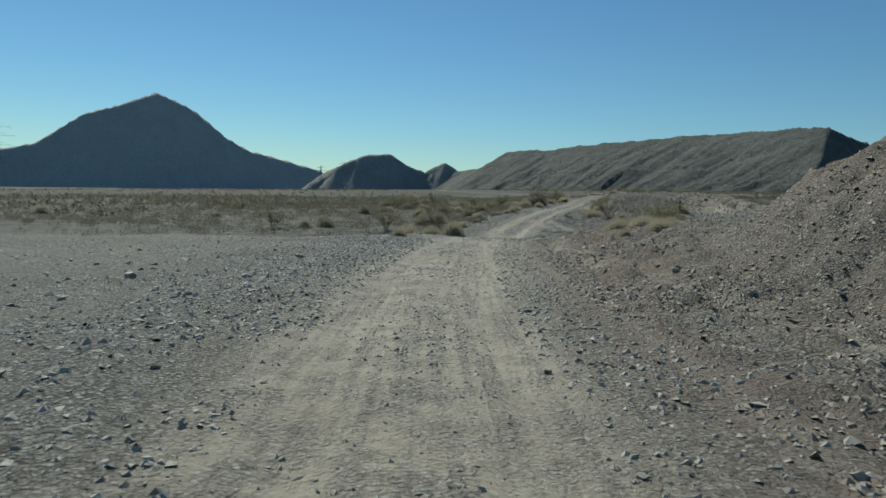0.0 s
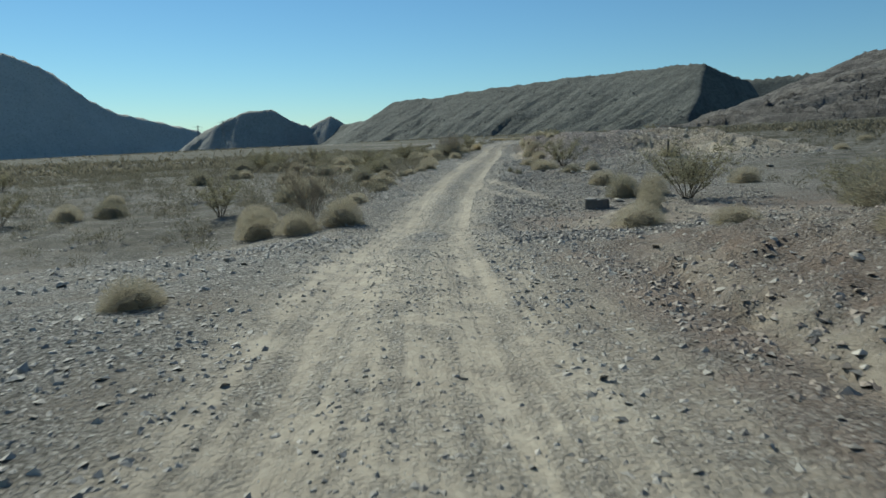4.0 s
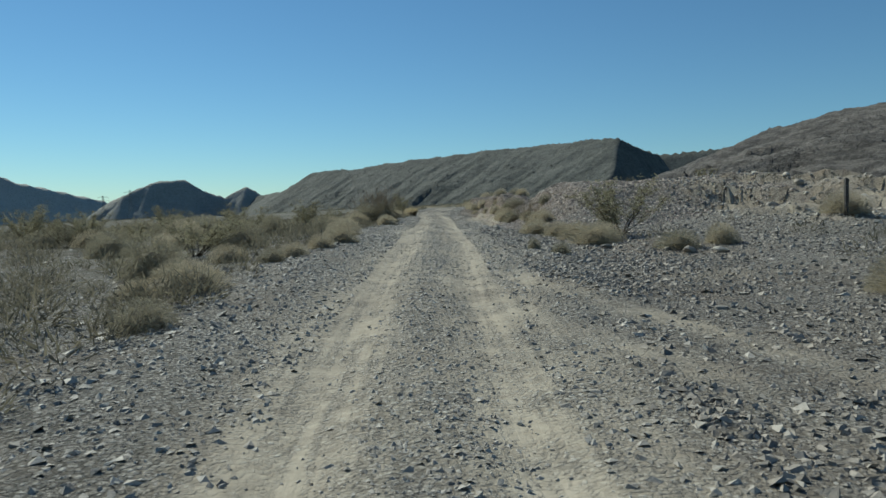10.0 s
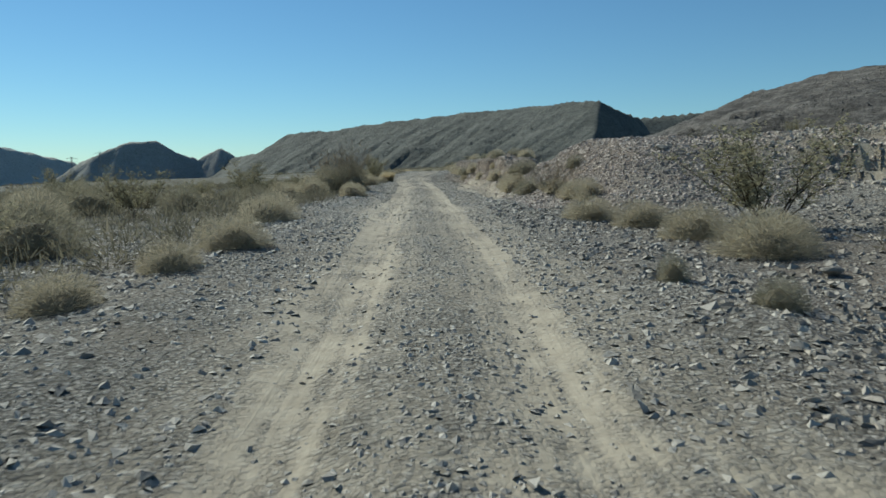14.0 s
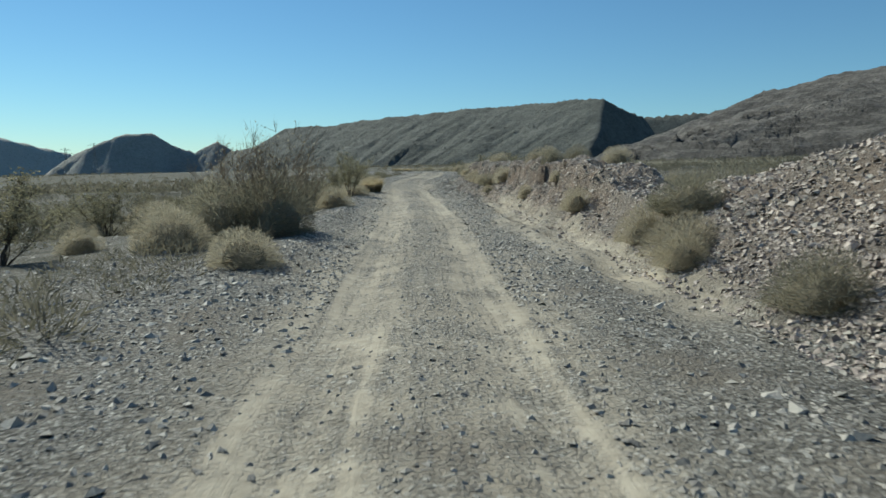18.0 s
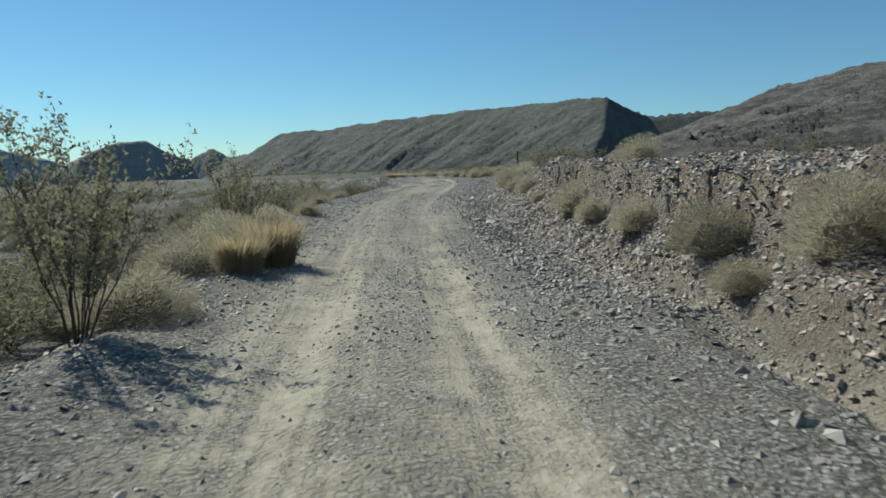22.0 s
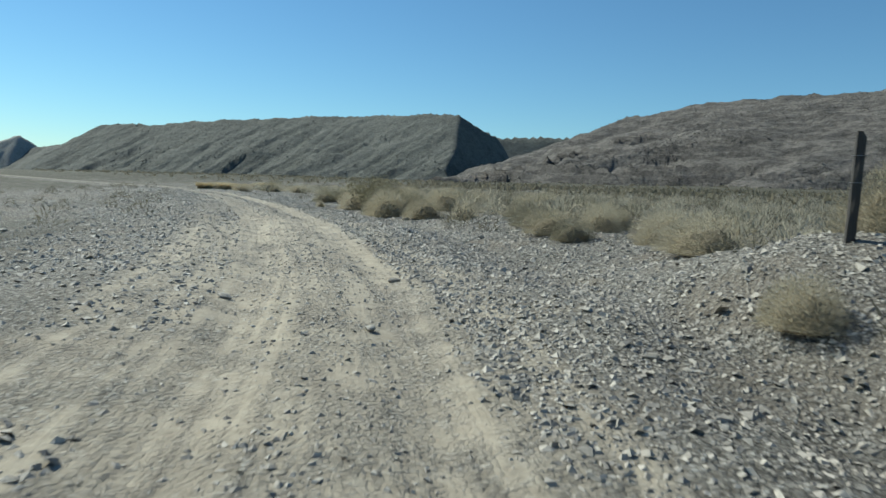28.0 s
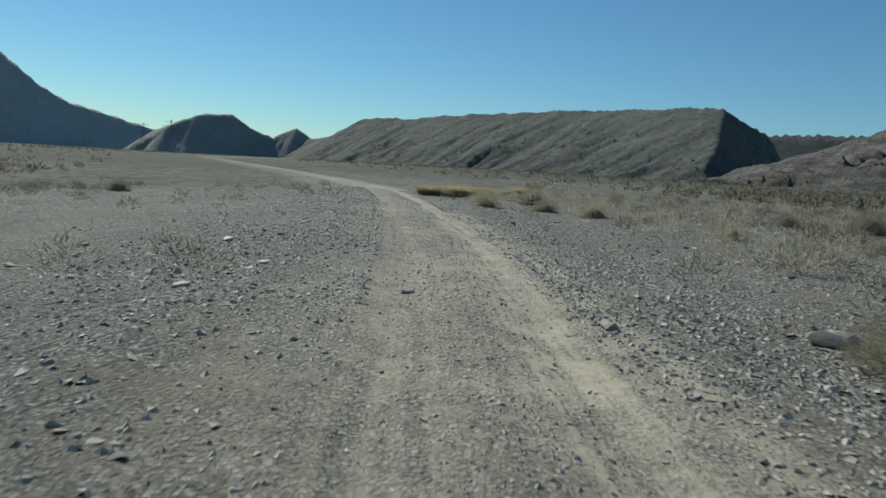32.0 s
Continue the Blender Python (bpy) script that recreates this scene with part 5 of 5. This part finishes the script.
def pylon(x, y, tall, turn, beam):
    """A lattice power pylon: four tapering legs, cross bracing and three pairs of arms."""
    root = holder("power_pylon")
    base, waist, top = tall * 0.11, tall * 0.028, tall * 0.02

    def half(z):
        return base + (waist - base) * min(1, z / (tall * 0.62)) + (top - waist) * max(0, (z - tall * 0.62) / (tall * 0.38))

    for sx in (-1, 1):
        for sy in (-1, 1):
            leg = Soup()
            zs = [0, tall * 0.3, tall * 0.62, tall]
            for a, b in zip(zs[:-1], zs[1:]):
                leg.spike((sx * half(a), sy * half(a), a - (2 if a == 0 else 0)), (sx * half(b), sy * half(b), b), beam, beam, 4)
            leg.obj("leg", M_METAL, root)
    brace = Soup()
    zs = [tall * k / 9 for k in range(10)]
    for a, b in zip(zs[:-1], zs[1:]):
        for sy in (-1, 1):
            brace.spike((-half(a), sy * half(a), a), (half(b), sy * half(b), b), beam * 0.6, beam * 0.6)
            brace.spike((half(a), sy * half(a), a), (-half(b), sy * half(b), b), beam * 0.6, beam * 0.6)
    brace.obj("bracing", M_METAL, root)
    for z, w in ((0.66, 0.2), (0.8, 0.26), (0.93, 0.18)):
        arm = Soup()
        for sx in (-1, 1):
            arm.spike((0, 0, tall * z), (sx * tall * w, 0, tall * z), beam, beam * 0.7, 4)
            arm.spike((0, 0, tall * (z + 0.05)), (sx * tall * w, 0, tall * z), beam * 0.7, beam * 0.6, 4)
        beam_ob = arm.obj("crossarm", M_METAL, root)
        for sx in (-1, 1):
            string = Soup()
            for k in range(4):
                string.spike((sx * tall * w, 0, tall * (z - 0.01 * k)), (sx * tall * w, 0, tall * (z - 0.01 * k - 0.008)), beam * 0.5, beam * 0.9, 6)
            string.obj("insulator", M_CONCRETE, beam_ob)
    root.matrix_basis = Matrix.Translation((x, y, hz(x, y))) @ pose(0, 0, 0, 0, 0, turn)
    tagged(root, "grey steel lattice power pylon far off on the flats", "pylon", "power pylons")


def far_at(az, dist):
    return math.sin(radians(az)) * dist, math.cos(radians(az)) * dist


for az, dist, tall in ((-9.8, 1640, 54), (-8.0, 1600, 62), (-32.2, 1500, 119)):
    pylon(*far_at(az, dist), tall, 20, 0.2)
